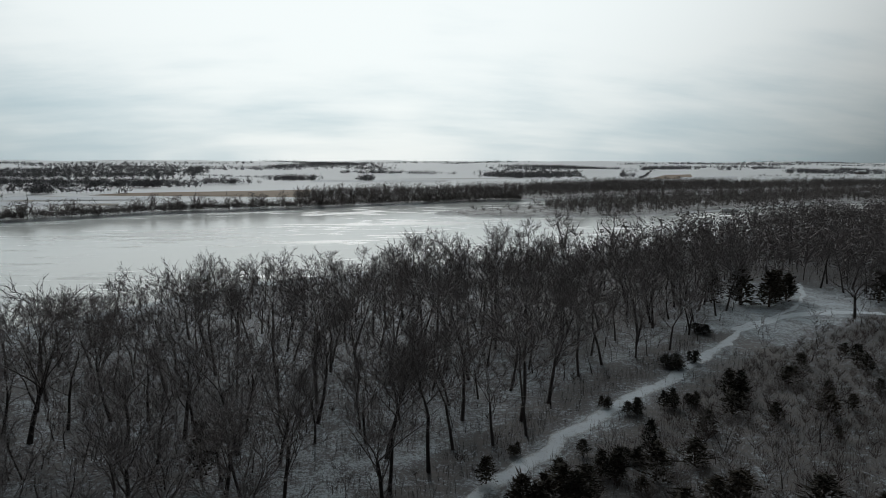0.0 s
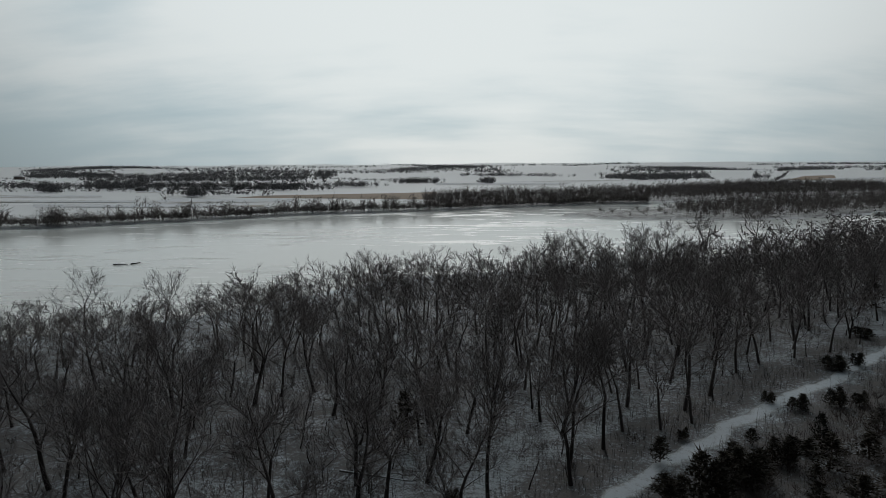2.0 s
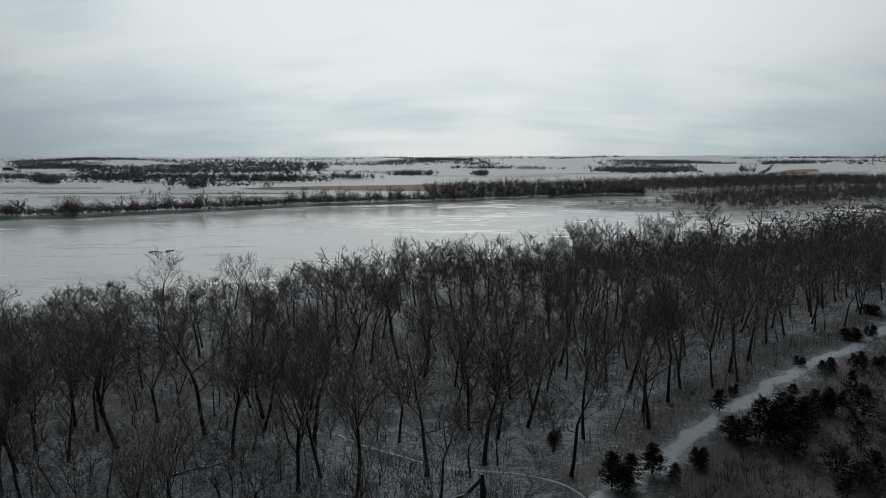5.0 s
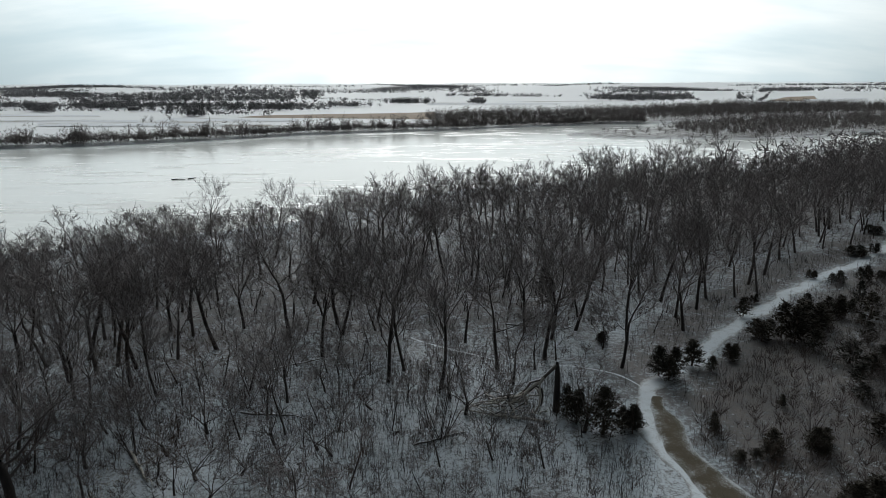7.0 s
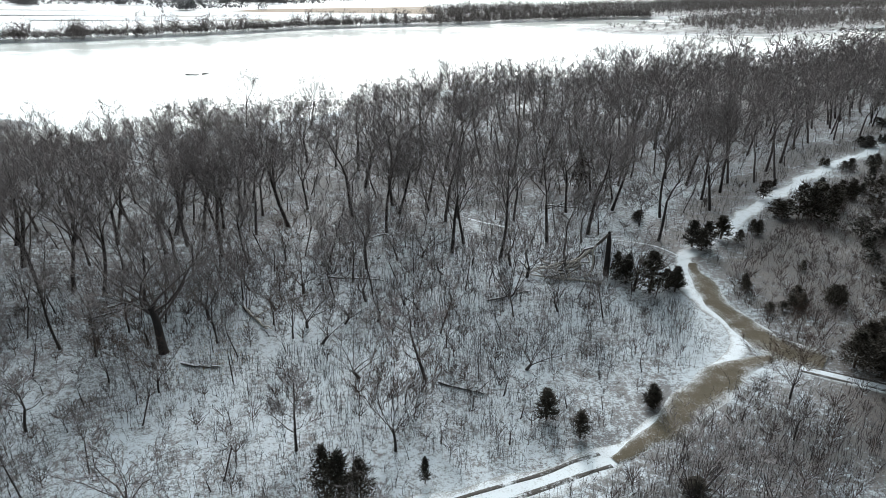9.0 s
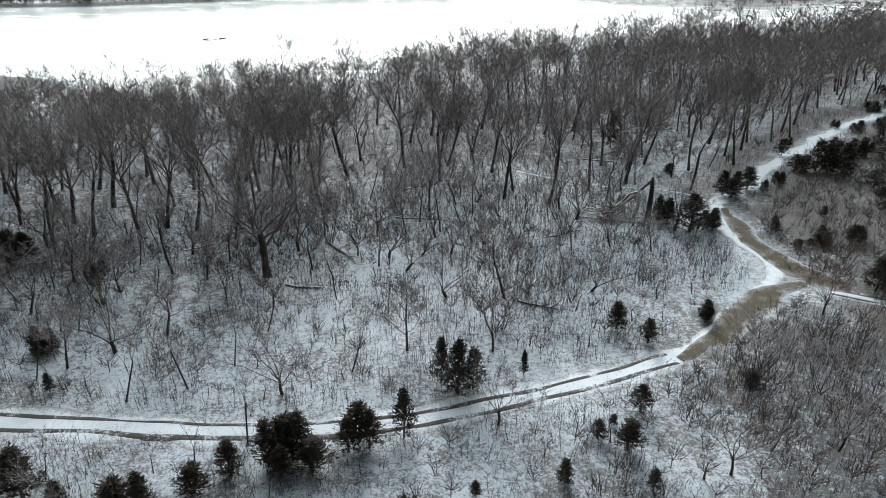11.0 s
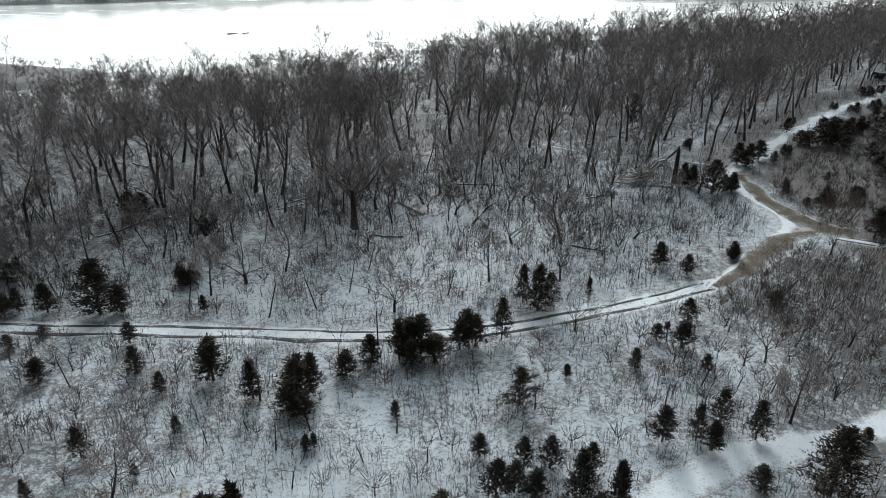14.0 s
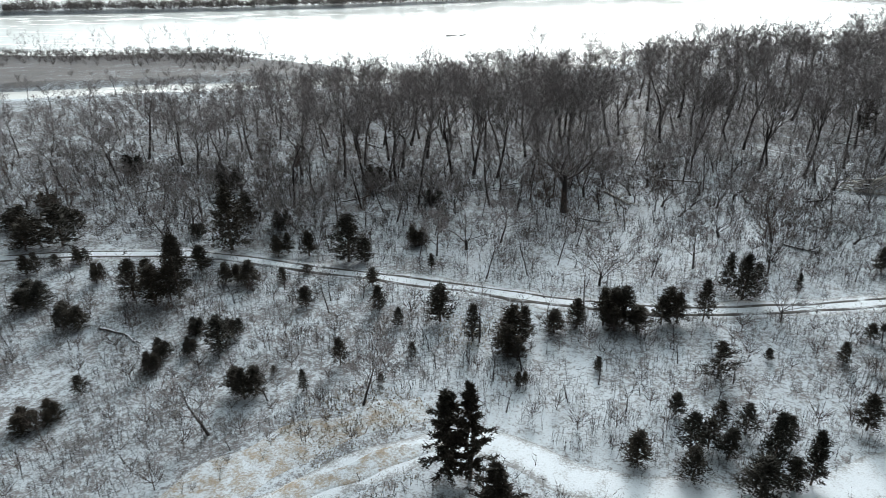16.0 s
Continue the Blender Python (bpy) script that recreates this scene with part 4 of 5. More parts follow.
for rows in (CEDARS_MIDDLE, CEDARS_EDGE, CEDARS_FRONT, CEDARS_WEST, CEDARS_BELOW, CEDARS_TRACK, CEDARS_BEYOND):
    for x, y, h, w in rows:
        if w < 0.9 * h or h < 1.6:
            plant_cedar(x, y, h, w)
        else:
            for k in range(3):
                a = 2.1 * k + counter.uniform(0, 1)
                plant_cedar(x + math.cos(a) * w * 0.27, y + math.sin(a) * w * 0.2, h * counter.uniform(0.75, 1.05), w * 0.62, label="dark evergreen cedar in a tight clump")
CEDARS_FILL = [(-40.2, 13.4, 4.3, 3.4), (-37.7, 12.0, 3.2, 3.2), (-34.3, 15.2, 4.3, 3.6), (-46.4, 9.6, 3.0, 2.6), (-50.6, 4.2, 3.6, 3.0), (-24.3, 22.6, 4.6, 2.6)]
CEDARS_EAST = [(29.3, 44.8, 4.4, 3.8), (32, 46.4, 4, 3.6), (33.5, 43.2, 4.6, 3.8), (31, 42.4, 3.6, 3), (32.8, 58, 2.4, 2.8), (34.4, 59, 1.8, 2.2), (27.8, 57.6, 2.4, 2.5), (23, 54.6, 1.5, 2.2), (25, 55.2, 1.3, 2.0), (33.7, 68.1, 1.7, 1.9), (22.9, 61.8, 2.2, 1.6), (50.5, 77.1, 3, 3.6), (53, 79, 3.4, 3.6), (47, 74, 2.6, 3),
               (44.5, 69, 2.4, 2.8), (41, 60, 3, 3.2), (46, 58, 3.4, 3.6), (52, 66, 3.6, 4), (58, 74, 3.2, 3.6), (64, 86, 3.6, 4), (70, 92, 4, 4.4), (38, 52, 2.4, 2.6)]
for x, y, h, w in CEDARS_FILL + CEDARS_EAST:
    if all(math.hypot(x - a, y - b) > 1.1 for a, b, _ in placed):
        plant_cedar(x, y, h, w)
for x, y in clear_of(scatter(rng, [(38, 74), (58, 100), (108, 143), (128, 150), (130, 125), (95, 78), (62, 58)], 4.6, 700), 2.5)[:44]:
    h = counter.uniform(1.8, 4.2)
    plant_cedar(x, y, h, h * counter.uniform(0.8, 1.15))
plant_cedar(-30.1, 4.8, 4.3, 5.4, CEDAR_RAGGED, "half-dead dark conifer with broken drooping boughs")
plant_cedar(-52.3, -13.9, 8.4, 5.6, CEDAR_BIG, "large dark cedar with a ragged open crown")
plant_cedar(-50.4, -14.2, 9.6, 4.4, CEDAR_BIG, "tall narrow dark cedar beside a larger one")
plant_cedar(-47.6, -18.2, 6.0, 5.2, CEDAR_BIG, "broad rounded dark cedar beside the snowy track")

def far_tree(seed, h, spread, n, width):
    """A distant bare tree: stem, boughs and twigs as slivers only."""
    g = np.random.default_rng(seed)
    a = g.uniform(0, 6.28, n)
    f = np.sqrt(g.uniform(0.05, 1, n))
    p = np.column_stack([np.cos(a) * f * spread * h * 0.25, np.sin(a) * f * spread * h * 0.25, h * (0.22 + 0.45 * g.random(n))])
    d = np.column_stack([np.cos(a) * f * spread, np.sin(a) * f * spread, np.ones(n)]) * h * g.uniform(0.15, 0.36, n)[:, None] + g.normal(0, 0.04 * h, (n, 3))
    k = 5
    b = np.column_stack([np.zeros(k), np.zeros(k), np.full(k, h * 0.25)])
    e = np.column_stack([np.cos(np.arange(k) * 1.3) * spread, np.sin(np.arange(k) * 1.3) * spread, np.ones(k)]) * h * 0.55
    return tube([(0, 0, -0.5), (0, 0, h * 0.5)], [h * 0.022, h * 0.01], 3), join([slivers(p, d, g.uniform(0.6, 1.3, n) * width, g), slivers(b, e, np.full(k, width * 1.6), g)])


# ---- brush and dry grass ----
def brush(rng, spots, tall, stems, width):
    """Clumps of thin bent stems, each with a few steep side twigs."""
    n = len(spots) * stems
    base = np.repeat(np.column_stack([spots, ground_z(spots[:, 0], spots[:, 1])]), stems, axis=0)
    base[:, :2] += rng.normal(0, 0.45, (n, 2))
    h = np.repeat(tall, stems) * rng.uniform(0.5, 1.1, n)
    lean = np.column_stack([rng.normal(0, 0.10, n), rng.normal(0, 0.10, n), np.ones(n)])
    knee = lean * (h * rng.uniform(0.35, 0.55, n))[:, None]
    turn = lean + np.column_stack([rng.normal(0, 0.22, n), rng.normal(0, 0.22, n), np.zeros(n)])
    upper = turn * (h * 0.55)[:, None]
    s = np.cross(lean, rng.normal(0, 1, (n, 3)))
    s *= (width / 2 / (np.linalg.norm(s, axis=1) + 1e-9))[:, None]
    mid = base + knee
    v = np.stack([base - s, base + s, mid - s * 0.75, mid + s * 0.75, mid + upper], 1).reshape(-1, 3)
    k = np.arange(n)[:, None] * 5
    pieces = [(v, np.concatenate([k + (0, 1, 3), k + (0, 3, 2), k + (2, 3, 4)]))]
    for _ in range(2):
        p = mid + upper * rng.uniform(-0.3, 0.6, n)[:, None]
        d = turn * (h * rng.uniform(0.2, 0.42, n))[:, None] + rng.normal(0, 0.17, (n, 3)) * h[:, None]
        pieces.append(slivers(p, d, np.full(n, width * 0.75), rng))
    return join(pieces)


def brush_spots(rng, poly, n, keep, straw=0):
    xs, ys = [p[0] for p in poly], [p[1] for p in poly]
    x, y = rng.uniform(min(xs), max(xs), n), rng.uniform(min(ys), max(ys), n)
    patchy = np.array([noise.noise((a * 0.09, b * 0.09, 3.0)) + 0.5 * noise.noise((a * 0.3, b * 0.3, 7.0)) for a, b in zip(x, y)])
    ok = (inside(poly, x, y) > 0) & (patchy > keep) & (off_line(MAIN, x, y) > np.where(y > 70, 2.1, np.where(y > 46, 1.6, 2.2))) & (off_line(SPUR, x, y) > 2) & (off_line(LOWER, x, y) > 2.5) & (off_line(FOOT, x, y) > 0.9) & (off_line(VERGE_UP[1:-1], x, y) > 1.7) & (off_line(VERGE_DOWN[1:-2], x, y) > 1.6) & (off_line(STRAW_LINE, x, y) > 2.6 - 2.6 * straw)
    return np.column_stack([x, y])[ok]


OPEN = [(-150, -50), (40, -50), (40, 20), (12, 40), (14, 66), (6, 84), (-45, 76), (-90, 60), (-150, 60)]
young = clear_of(scatter(rng, OPEN, 2.8, 20000), 1.0)
young = young[(young[:, 1] > -30) & (young[:, 0] > -125)]
v, f, w = merge(SAPLING, young, 1.2 + 4.6 * rng.random(len(young)) ** 1.8, 4, rng)
tagged(new("saplings", tri_mesh("saplings", v, f, [M_BARK, M_BARK], w)), "young bare saplings scattered over the snowy clearing", "saplings", kind="stuff")
BEND = [(-18, 36), (-2, 35), (6, 41), (13.5, 47), (13, 58), (4, 62), (-8, 62), (-18, 54)]
spots = np.concatenate([brush_spots(rng, OPEN, 33000, -0.2), brush_spots(rng, BEND, 500, -0.2), brush_spots(rng, [(13, 38), (20, 44), (34, 36), (30, 10), (0, 16), (-4, 26)], 900, -0.6)])
tagged(new("brush", tri_mesh("brush", *brush(rng, spots, rng.uniform(0.9, 2.8, len(spots)), 3, 0.036), [M_BRUSH])), "thin bare brush stems standing in snow", "brush", kind="stuff")
BUSH = [far_tree(560 + k, 3, 0.95, 60, 0.052) for k in range(6)]
BESIDE = [(22, 43), (19, 60), (23, 68), (60, 105), (105, 143), (112, 110), (72, 52), (50, 24), (24, 32)]
shrubby = scatter(rng, [(-130, -28), (34, -28), (34, 20), (12, 40), (10, 60), (-40, 62), (-130, 46)], 2.5, 12000)
shrubby = shrubby[np.array([noise.noise((x * 0.08, y * 0.08, 4.0)) > -0.15 for x, y in shrubby])]
bushes = np.concatenate([scatter(rng, ROUGH, 1.75, 30000), scatter(rng, FRINGE, 3.6, 1600), scatter(rng, WOOD, 6.5, 6000), scatter(rng, MEADOW, 4.4, 3000), shrubby, scatter(rng, [(-160, 16), (-104, 20), (-94, 46), (-160, 56)], 2.4, 3000), scatter(rng, [(-16, 4), (24, 0), (26, 32), (16, 40), (6, 34), (-8, 24), (-16, 18)], 1.9, 2500), scatter(rng, [(-100, -10), (-60, -6), (-60, 14), (-100, 14)], 4.0, 600)])
bushes = clear_of(bushes, 0.8)
bushes = bushes[(bushes[:, 1] < 175) & (bushes[:, 0] < 165) & (bushes[:, 0] > -160)]
v, f, w = merge(BUSH, bushes, rng.uniform(1.1, 2.9, len(bushes)), 3, rng)
tagged(new("bushes", tri_mesh("bushes", v, f, [M_THICKET, M_THICKET], w)), "rounded bare bushes tangled with brush", "bushes", kind="stuff")
spots = np.concatenate([brush_spots(rng, ROUGH, 7000, -0.6), brush_spots(rng, BESIDE, 13000, -0.4)])
tagged(new("thicket", tri_mesh("thicket", *brush(rng, spots, rng.uniform(0.5, 1.4, len(spots)), 3, 0.034), [M_THICKET])), "dense red-brown thicket beside the track", "thicket", kind="stuff")
near_wood = EDGE[:8] + MAIN[20:] + [(150, 250), (-20, 190), (-80, 150), (-200, 100), (-320, 60)]
GROVE = [(-10, 76), (10, 80), (24, 82), (60, 122), (100, 156), (90, 180), (40, 150), (0, 115), (-20, 95)]
spots = np.concatenate([brush_spots(rng, near_wood, 6500, -0.1), brush_spots(rng, GROVE, 3500, -0.2), brush_spots(rng, [(14, 75), (20, 74), (30, 82), (64, 114), (104, 150), (100, 160), (58, 124), (22, 90)], 3000, -0.9), brush_spots(rng, [(20, 62), (25, 66), (62, 104), (104, 140), (102, 148), (60, 112), (28, 80), (20, 70)], 2600, -0.9)])
tagged(new("undergrowth", tri_mesh("undergrowth", *brush(rng, spots, rng.uniform(0.8, 2.8, len(spots)), 3, 0.04), [M_BRUSH])), "bare undergrowth on the snowy wood floor", "undergrowth", kind="stuff")
spots = brush_spots(rng, [(-72, -25), (-58, -24), (-53, -12), (-54, -6), (-66, -3)], 1400, -0.1, 1)
spots = np.concatenate([spots, brush_spots(rng, [(-46, 40), (-40, 40), (-36, 52), (-46, 54)], 160, -0.5), brush_spots(rng, [(-58, 4), (-52, 4), (-52, 12), (-60, 12)], 200, -0.5)])
tagged(new("dry_grass", tri_mesh("dry_grass", *brush(rng, spots, rng.uniform(0.12, 0.4, len(spots)), 6, 0.07), [M_STRAW])), "tufts of tan dry grass through the snow", "grass", kind="stuff")


# ---- fallen wood ----
def fallen(name, label, a, b, r, boughs, seed, mat=M_LOG, rise=0.0):
    """A fallen stem from a to b, with its broken boughs."""
    rng = np.random.default_rng(seed)
    ob = new(name)
    za, zb = (float(max(ground_z(*p), ICE_Z)) + r * 0.7 for p in (a, b))
    p0, p1 = np.array([*a, za]), np.array([*b, zb + rise])
    f = np.linspace(0, 1, 7)[:, None]
    line = p0 + (p1 - p0) * f + np.cumsum(rng.normal(0, r * 1.5, (7, 3)), axis=0) * (1, 1, 0.12)
    part("stem", tube(line, r * np.linspace(1, 0.45, 7), 7), mat, ob)
    for _ in range(boughs):
        p, d = along(line, rng.uniform(0.3, 1.0))
        w = aside(rng, d, rng.uniform(0.4, 1.1))
        w[2] = abs(w[2]) * 0.8
        l = limb(rng, p, w, np.linalg.norm(p1 - p0) * rng.uniform(0.25, 0.55), 0.25, 4, -0.05)
        part("bough", tube(l, r * np.array([0.5, 0.4, 0.3, 0.2, 0.06]), 5), mat, ob)
    return tagged(ob, label, "fallen tree", "fallen trees")


stump = new("broken_tree")
part("trunk", tube([(5.2, 65.8, -0.3), (5.25, 65.8, 2.5), (5.2, 65.7, 5.0), (5.1, 65.7, 6.6)], [0.45, 0.38, 0.34, 0.2], 8), M_BARK, stump)
lean_a, lean_b = np.array((5.1, 65.7, 6.3)), np.array((-1.8, 66.4, 0.5))
spar = np.array([lean_a + (lean_b - lean_a) * f + (0, 0.5 * math.sin(5 * f), -1.1 * math.sin(math.pi * f)) for f in np.linspace(0, 1, 7)])
part("split_limb", tube(spar, np.linspace(0.24, 0.1, 7), 7), M_LOG, stump, "pale split limb fallen against the trunk")
for k in range(20):
    g = np.random.default_rng(60 + k)
    at_limb, d = along(spar, 0.2 + 0.039 * k)
    reach = np.array([g.uniform(-7.5, 1.2), g.uniform(-3.4, 2.4)])
    f = np.linspace(0, 1, 9)[:, None]
    bough = at_limb * (1 - f) + np.array([at_limb[0] + reach[0], at_limb[1] + reach[1], 0.15]) * f
    bough[:, 2] += g.uniform(0.2, 1.6) * np.sin(math.pi * f[:, 0]) - at_limb[2] * 0.5 * np.sin(math.pi * f[:, 0]) ** 2
    bough[:, :2] += np.cumsum(g.normal(0, 0.42, (9, 2)), axis=0)
    bough[0] = at_limb
    bough[:, 2] = np.maximum(bough[:, 2], 0.12 + 0.05 * (k % 3))
    part("split_limb", tube(bough, np.linspace(0.19, 0.05, 9), 5), M_LOG if k % 3 == 1 else M_PALE, stump)
    for _ in range(2):
        side_b = limb(g, along(bough, g.uniform(0.3, 0.8))[0], (g.normal(0, 1), g.normal(0, 1), 0.35), g.uniform(1.2, 2.6), 0.3, 4, -0.08)
        side_b[:, 2] = np.maximum(side_b[:, 2], 0.1)
        part("split_limb", tube(side_b, np.linspace(0.07, 0.02, 5), 4), M_LOG if k % 2 else M_PALE, stump)
tagged(stump, "storm-broken tree with pale split limbs hanging down", "broken tree")
fallen("fallen_tree", "snow-capped fallen tangle of pale branches", (4, 63), (-4.5, 65), 0.2, 9, 70, M_PALE)
fallen("fallen_tree", "forked pale dead limb lying on snow", (-42.9, 56.4), (-38.1, 50.5), 0.2, 3, 71, M_PALE)
LOGS = [(-32.8, 78.1, -26.1, 83.0), (-60.3, 55.7, -54, 61), (-18.5, 39.4, -13.3, 38.2), (-45.6, 43.4, -41.0, 42.6), (-61.2, 53.3, -55.0, 59), (-93.1, 77.4, -86, 72), (-80.0, 48.9, -75.0, 51.2),
        (-121.5, 38.6, -117.2, 47.2), (-84.5, 43.2, -79.6, 48.9), (-95.9, -0.8, -89.5, -2.6), (-34, 66, -26, 64), (-12, 58, -6, 60), (2, 96, 12, 94), (-60, 70, -66, 78)]
for k, (ax, ay, bx, by) in enumerate(LOGS):
    fallen("fallen_log", "snow-topped log lying on the wood floor", (ax, ay), (bx, by), 0.16, 2 + k % 3, 80 + k)
for k, (a, b) in enumerate((((-127.8, 278.8), (-121.8, 279.2)), ((-120.8, 280.2), (-117.6, 283.4)))):
    fallen("drift_log", "dark drift log frozen into the river ice", a, b, 0.28, k, 110 + k, M_BARK)

for name, line, w in (("ice_crack_1", [(-102, 428), (-92, 424), (-80, 420)], 0.7), ("ice_crack_2", [(-30, 412), (-8, 414), (8, 419), (22, 422)], 0.28), ("ice_crack_3", [(-170, 400), (-120, 432), (-60, 446), (0, 452)], 0.35),
                      ("ice_crack_4", [(-195, 252), (-176, 258), (-160, 260)], 0.25)):
    q, side = curve(line, 3)
    g = np.random.default_rng(len(name) + int(w * 100))
    l = g.uniform(0.4, 1.0, len(q))[:, None] * w
    v = np.concatenate([np.column_stack([q + side * l, np.full(len(q), ICE_Z + 0.02)]), np.column_stack([q - side * l, np.full(len(q), ICE_Z + 0.02)])])
    i = np.arange(len(q) - 1)
    tagged(new(name, tri_mesh(name, v, np.concatenate([np.stack([i, i + len(q), i + 1], 1), np.stack([i + 1, i + len(q), i + len(q) + 1], 1)]), [M_CRACK])), "dark refrozen crack across the river ice", "ice crack", kind="structure")

# ---- the far shore ----


def far_crown(seed, h, wide, n, width):
    """A distant bare tree: bare stem, forked boughs and a rounded haze of short twigs."""
    g = np.random.default_rng(seed)
    p = g.normal(0, 1, (n, 3))
    p *= (g.random((n, 1)) ** 0.45) / np.linalg.norm(p, axis=1)[:, None]
    p = p * (wide * h, wide * h, 0.40 * h) + (0, 0, 0.55 * h)
    d = (p - (0, 0, 0.4 * h)) * 0.08 + g.normal(0, 0.085 * h, (n, 3))
    k = min(6, n // 7)
    e = p[:k] - (0, 0, h * 0.28)
    return tube([(0, 0, -0.5), (g.normal(0, 0.3), g.normal(0, 0.3), h * 0.6)], [h * 0.010, h * 0.003], 3), join([slivers(p, d, g.uniform(0.6, 1.3, n) * width, g), slivers(np.tile((0, 0, h * 0.28), (k, 1)), e * 1.1, np.full(k, width * 1.5), g)])


FAR_TREE = [far_crown(500 + k, 12, 0.30 + 0.06 * (k % 3), 56, 0.42) for k in range(8)]
FAR_BUSH = [far_crown(520 + k, 5, 0.5, 32, 0.26) for k in range(6)]


GROVE_TREE = []
# aerial haze put into the twig colour, lighter and greyer than bare wood
M_GROVE = material("haze_tinted_branches", twigs((0.10, 0.10, 0.105), (0.21, 0.205, 0.21)))


def far_stuff(name, label, category, kinds, base, spots, lo, hi):
    v, f, w = merge(kinds, spots, rng.uniform(lo, hi, len(spots)), base, rng)
    stuff_mat = M_GROVE if kinds is GROVE_TREE else M_FAR
    tagged(new(name, tri_mesh(name, v, f, [stuff_mat, stuff_mat], w)), label, category, kind="stuff")


# growth along the far bank, thick shrubs with single taller trees
q, side = curve(FAR_BANK[2:18], 1.0)
pick = rng.integers(0, len(q), 2600)
bank_spots = q[pick] + side[pick] * (3 + np.abs(rng.normal(0, 6, (2600, 1))))
far_stuff("bank_shrubs", "leafless shrubs lining the far river bank", "shrubs", FAR_BUSH, 5, bank_spots, 3.0, 8.0)
pick = rng.integers(0, len(q), 260)
far_stuff("bank_trees", "leafless trees along the far river bank", "trees", FAR_TREE, 12, np.concatenate([q[pick] + side[pick] * rng.uniform(4, 26, (260, 1)), [(-285, 609), (-279, 612), (-273, 638)]]), 8, 14)

MID_TREE = [far_crown(580 + k, 12, 0.27 + 0.06 * (k % 3), 60, 0.36) for k in range(8)]
v, f, w = merge(MID_TREE, remote_spots, remote_hs, 12, rng)
tagged(new("downstream_wood", tri_mesh("downstream_wood", v, f, [M_BARK, M_TWIG], w)), "leafless wood reaching away along the river", "wood", kind="stuff")
far_stuff("far_wood", "wide leafless wood on the far river flats", "wood", FAR_TREE, 12, scatter(rng, FLATWOOD, 4.8, 16000), 8, 14)
isle = scatter(rng, ISLAND, 5.0, 14000)
isle = isle[(inside(ISLAND, isle[:, 0], isle[:, 1]) > 3) & (isle[:, 0] > 110) & (isle[:, 0] < 800)]
isle_dense = scatter(rng, ISLAND, 3.6, 26000)
isle_dense = isle_dense[(inside(ISLAND, isle_dense[:, 0], isle_dense[:, 1]) > 3) & (isle_dense[:, 0] > 165) & (isle_dense[:, 0] < 700)]
far_stuff("island_wood", "leafless trees and brush on the low river island", "wood", FAR_TREE, 12, isle_dense, 6, 12)
far_stuff("island_brush", "brown brush on the tip of the river island", "brush", FAR_BUSH, 5, np.concatenate([isle[isle[:, 0] <= 175], isle[::3]]), 2.5, 5)
tip = scatter(rng, SPIT, 1.7, 30000)
tip = tip[(inside(SPIT, tip[:, 0], tip[:, 1]) > 1.5) & (tip[:, 1] > 172) & (tip[:, 0] < -178) | (rng.random(len(tip)) < 0.05)]
tip = tip[inside(SPIT, tip[:, 0], tip[:, 1]) > 1.5]
SPIT_BUSH = [far_tree(600 + k, 5, 0.9, 34, 0.15) for k in range(5)]
far_stuff("spit_brush", "dark brush along the low sand spit", "brush", SPIT_BUSH, 5, tip, 1.8, 4.2)
far_stuff("spit_trees", "small leafless trees on the river spit", "trees", LOW, 8, np.array([(-291, 188), (-276, 190), (-268, 190), (-262, 189), (-250, 192), (-243, 196), (-226, 200), (-212, 204), (-200, 203), (-305, 184), (-180, 193), (-298, 187), (-283, 189), (-256, 191), (-236, 198), (-218, 202)]), 6, 12)

WOODS_LEFT = [(-903, 1378, -709, 1352, -1586, 2978, -2078, 3130), (-501, 895, -413, 888, -634, 1342, -773, 1360), (-564, 1158, -240, 1121, -334, 1530, -790, 1606), (-398, 872, -179, 856, -206, 970, -456, 993),
              (-265, 1231, -231, 1226, -360, 1861, -413, 1872), (-614, 889, -516, 881, -605, 1027, -720, 1038), (-518, 826, -492, 824, -548, 915, -578, 917), (-300, 720, -201, 715, -214, 757, -320, 764), (-816, 1957, -413, 1872, -537, 2414, -1074, 2563)]
WOODS_RIGHT = [(-187, 1825, 83, 1768, 105, 2339, -257, 2445), (-99, 1082, -36, 1075, -53, 1250, -139, 1260), (28, 1068, 48, 1066, 52, 1219, 30, 1222), (-28, 1570, 206, 1528, 215, 1600, -30, 1650), (262, 1221, 408, 1201, 723, 2158, 468, 2233),
               (586, 1931, 763, 1886, 891, 2210, 688, 2273), (665, 1491, 765, 1473, 860, 1600, 740, 1640), (518, 1246, 546, 1242, 654, 1493, 621, 1499), (730, 1281, 770, 1275, 900, 1494, 855, 1503), (-337, 1734, -174, 1702, -222, 2134, -430, 2187)]
WOODS_EAST = [(866, 1257, 966, 1253, 1150, 1480, 1020, 1490), (1069, 1713, 1150, 1711, 1466, 2188, 1361, 2186), (992, 1287, 1099, 1283, 1639, 1920, 1473, 1920), (-169, 949, -105, 943, -112, 990, -180, 990)]

GROVE_TREE[:] = [far_crown(640 + k, 12, 0.42 + 0.1 * (k % 3), 18, 2.1) for k in range(8)]


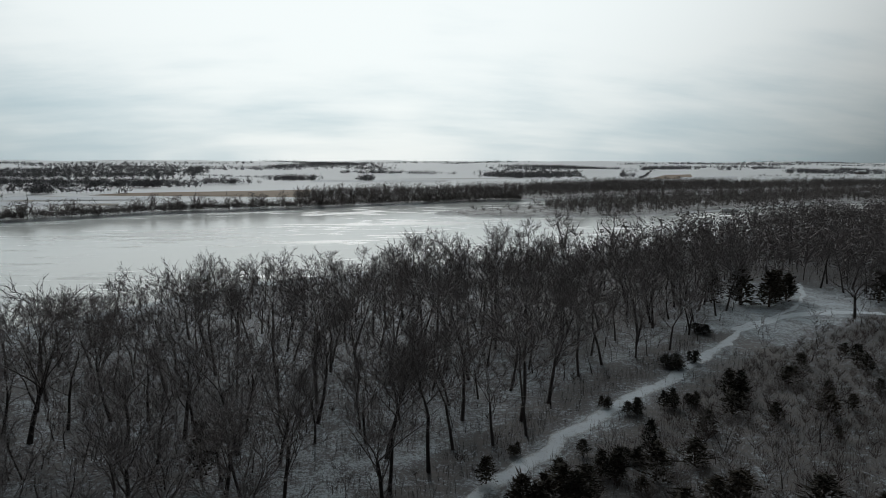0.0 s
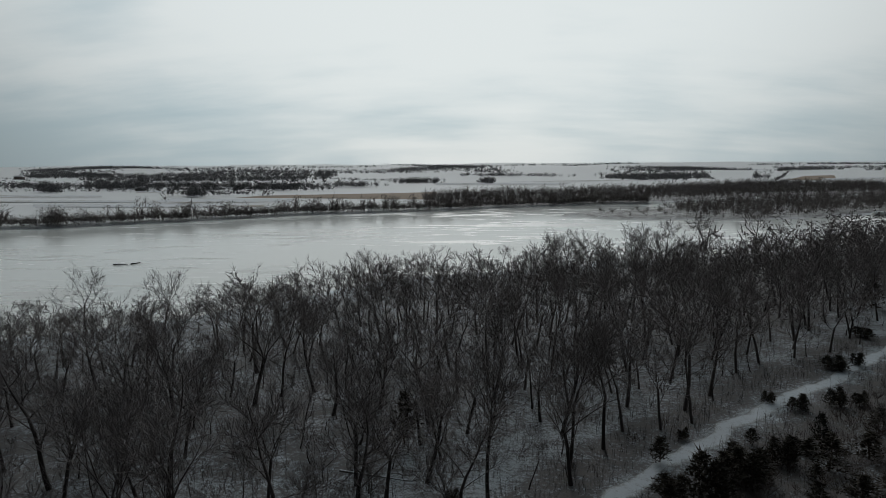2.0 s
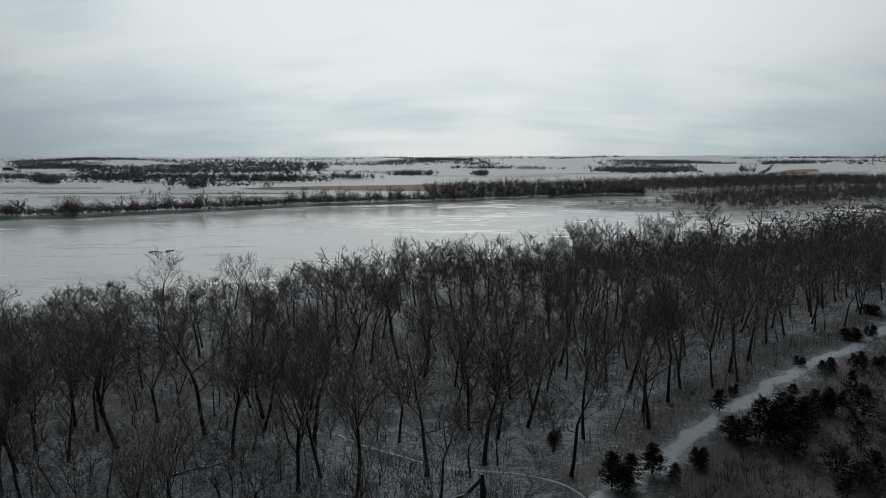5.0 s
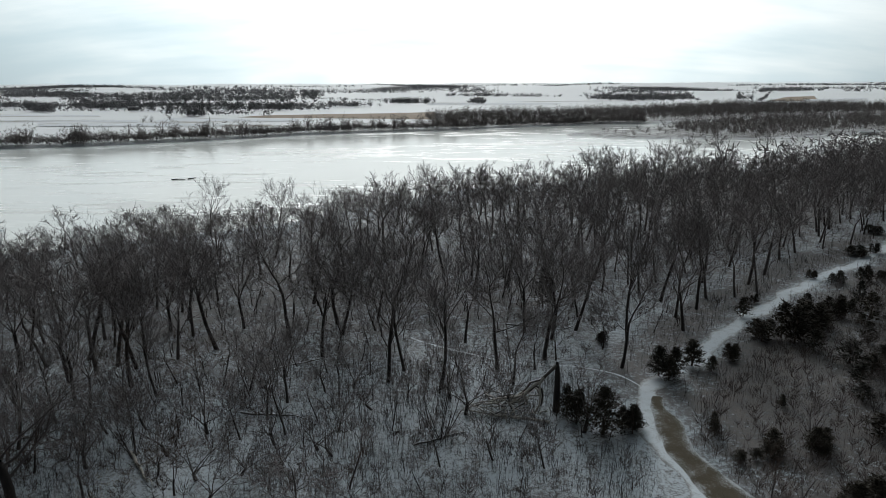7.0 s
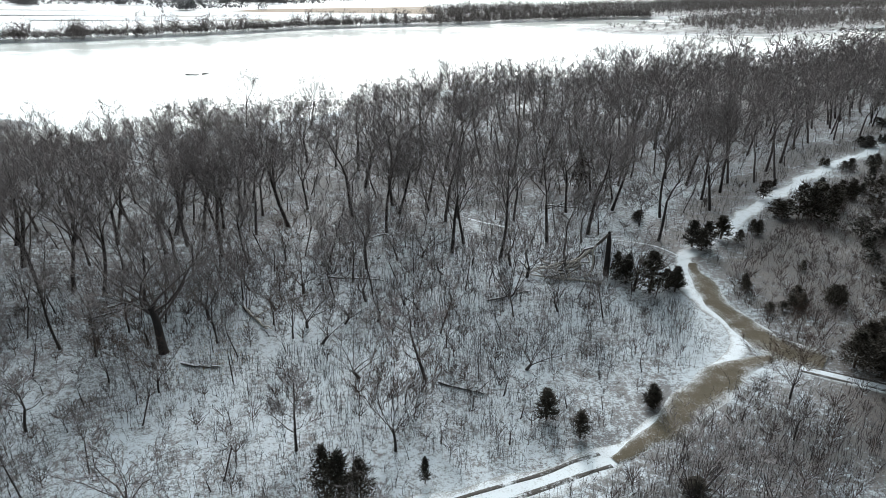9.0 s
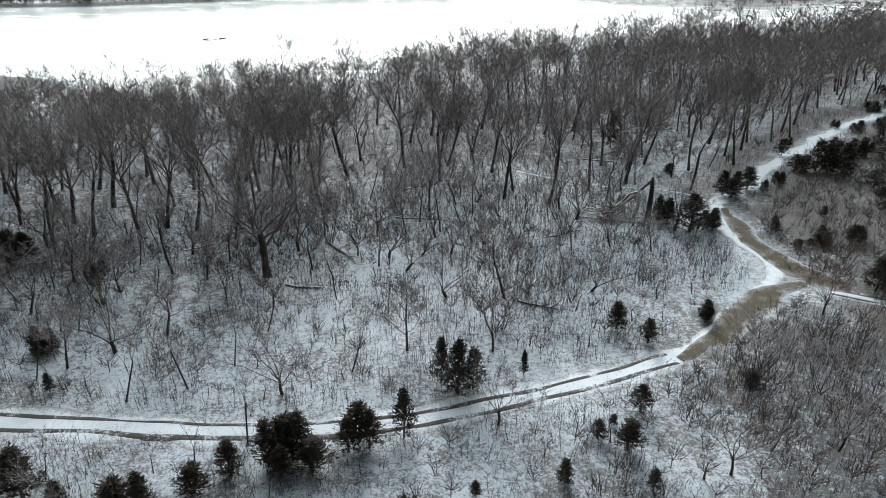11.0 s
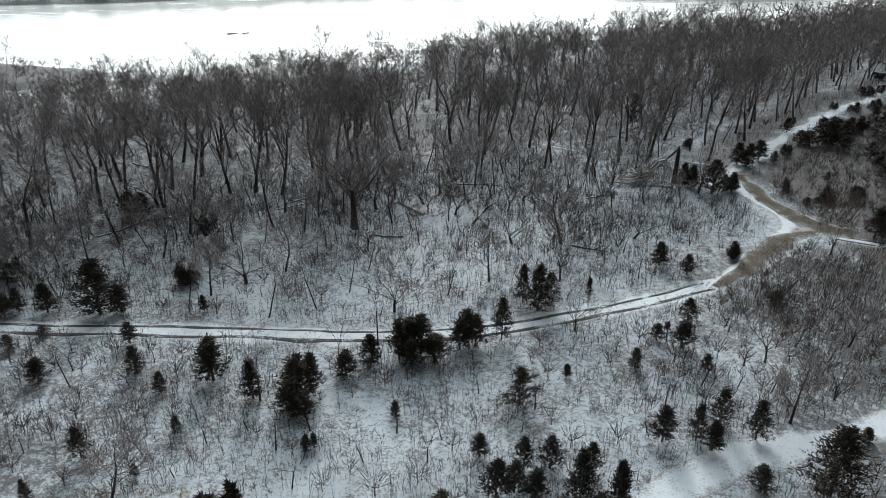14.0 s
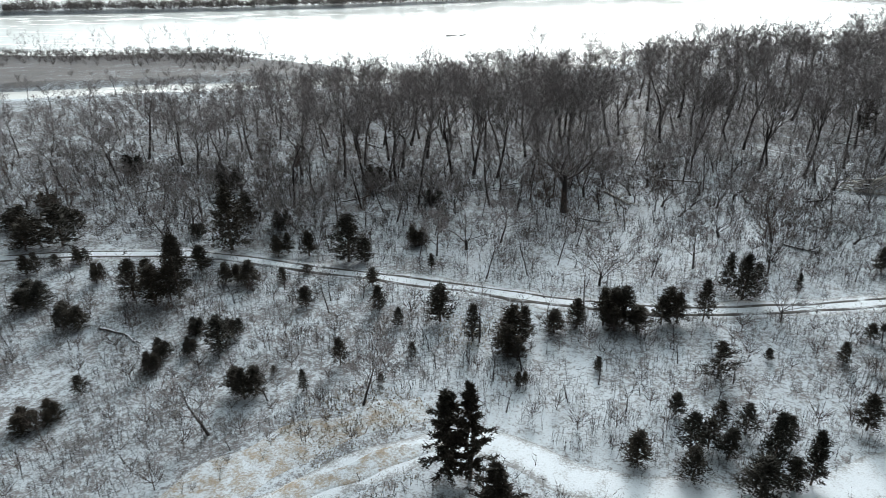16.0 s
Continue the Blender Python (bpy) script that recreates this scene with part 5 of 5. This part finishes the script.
def belts(rng, corners, n, gap):
    """Places in long belts of trees running across a quadrangle."""
    a, b, c, d = (np.array(corners[i:i + 2], float) for i in (0, 2, 4, 6))
    u, v = rng.random((n, 1)) + rng.normal(0, 0.09, (n, 1)), rng.random((n, 1)) ** 1.4 + rng.normal(0, 0.04, (n, 1))
    p = a * (1 - u) * (1 - v) + b * u * (1 - v) + c * u * v + d * (1 - u) * v
    keep = np.array([noise.noise((x * 0.0035, y * 0.016, 1.0)) + 0.35 * noise.noise((x * 0.03, y * 0.03, 5.0)) for x, y in p]) > gap
    return p[keep]


spots = np.concatenate([belts(rng, c, n, -0.02) for rows, ns in ((WOODS_LEFT, (2900, 900, 1700, 1000, 260, 300, 140, 240, 600)), (WOODS_RIGHT, (1000, 360, 70, 220, 2300, 420, 240, 80, 100, 200)), (WOODS_EAST, (260, 200, 320, 60))) for c, n in zip(rows, ns)])
far_stuff("far_groves", "dark leafless groves among snowy farm fields", "woods", GROVE_TREE, 12, spots, 6, 12)
HEDGES = [((-640, 862), (-300, 852)), ((-1200, 1750), (-560, 1550)), ((-960, 1374), (-580, 1015)), ((530, 1184), (690, 1490)), ((750, 1192), (1100, 1168)), ((640, 1900), (440, 1225)), ((-330, 1262), (-120, 1232)), ((-700, 2300), (-200, 2250))]
spots = np.concatenate([np.array(a) + (np.array(b) - np.array(a)) * rng.random((90, 1)) + rng.normal(0, 2, (90, 2)) for a, b in HEDGES])
far_stuff("field_hedges", "thin bare hedges between snowy fields", "hedges", GROVE_TREE, 12, spots, 2.5, 6)
BELTS = []
for k in range(34):
    g = np.random.default_rng(700 + k)
    y = g.uniform(2100, 3800)
    x, long = g.uniform(-0.75, 0.75) * y, g.uniform(120, 520)
    BELTS.append((x, y, x + long, y - long * g.uniform(0.05, 0.3), x + long, y - long * 0.2 + 90, x, y + 80))
spots = np.concatenate([belts(rng, c, 75, -9) for c in BELTS])
far_stuff("horizon_groves", "distant dark tree lines towards the horizon", "woods", GROVE_TREE, 12, spots, 8, 14)


# ---- far buildings ----
def box(cx, cy, cz, sx, sy, sz):
    v = np.array([(x, y, z) for z in (-1, 1) for y in (-1, 1) for x in (-1, 1)], float) * (sx / 2, sy / 2, sz / 2) + (cx, cy, cz)
    return v, np.array([(0, 2, 3), (0, 3, 1), (4, 5, 7), (4, 7, 6), (0, 1, 5), (0, 5, 4), (2, 6, 7), (2, 7, 3), (0, 4, 6), (0, 6, 2), (1, 3, 7), (1, 7, 5)])


def house(x, y, long, deep, tall, turn, wall, label):
    ob = new("farm_building")
    part("wall", box(0, 0, tall / 2 - 0.5, long, deep, tall + 1), wall, ob)
    r, e = deep * 0.32, 0.4
    v = np.array([(-long / 2 - e, -deep / 2 - e, tall), (long / 2 + e, -deep / 2 - e, tall), (long / 2 + e, deep / 2 + e, tall), (-long / 2 - e, deep / 2 + e, tall), (-long / 2 - e, 0, tall + r), (long / 2 + e, 0, tall + r)])
    part("roof", (v, np.array([(0, 1, 5), (0, 5, 4), (2, 3, 4), (2, 4, 5), (0, 4, 3), (1, 2, 5), (0, 3, 2), (0, 2, 1)])), M_WHITE, ob, "snow-covered gable roof")
    for k in range(3):
        part("window", box(-long / 3 + k * long / 3, -deep / 2 - 0.02, tall * 0.55, 1.1, 0.1, 1.2), M_GLASS, ob)
    part("door", box(long / 6, -deep / 2 - 0.03, 1.0, 1.0, 0.12, 2.0), M_SHED, ob)
    ob.matrix_world = pose(x, y, float(ground_z(x, y)), 0, 0, turn)
    tagged(ob, label, "building", "far farm buildings")


house(304, 498, 13, 5, 2.6, 8, M_WALL, "long low pale cabin with snowy roof by the river")
house(-867, 1600, 34, 14, 5, 10, M_SHED, "long farm shed with a snow-covered roof")
house(-923, 1375, 16, 10, 4.5, -5, M_SHED, "dark farm shed in a snowy field")
house(-421, 886, 11, 8, 3.5, 12, M_SHED, "small dark shed at the edge of a grove")
house(528, 640, 10, 8, 3.5, -10, M_WALL, "pale house half hidden among leafless trees")
house(1080, 1330, 22, 12, 5, 15, M_SHED, "dark barn among snowy fields")
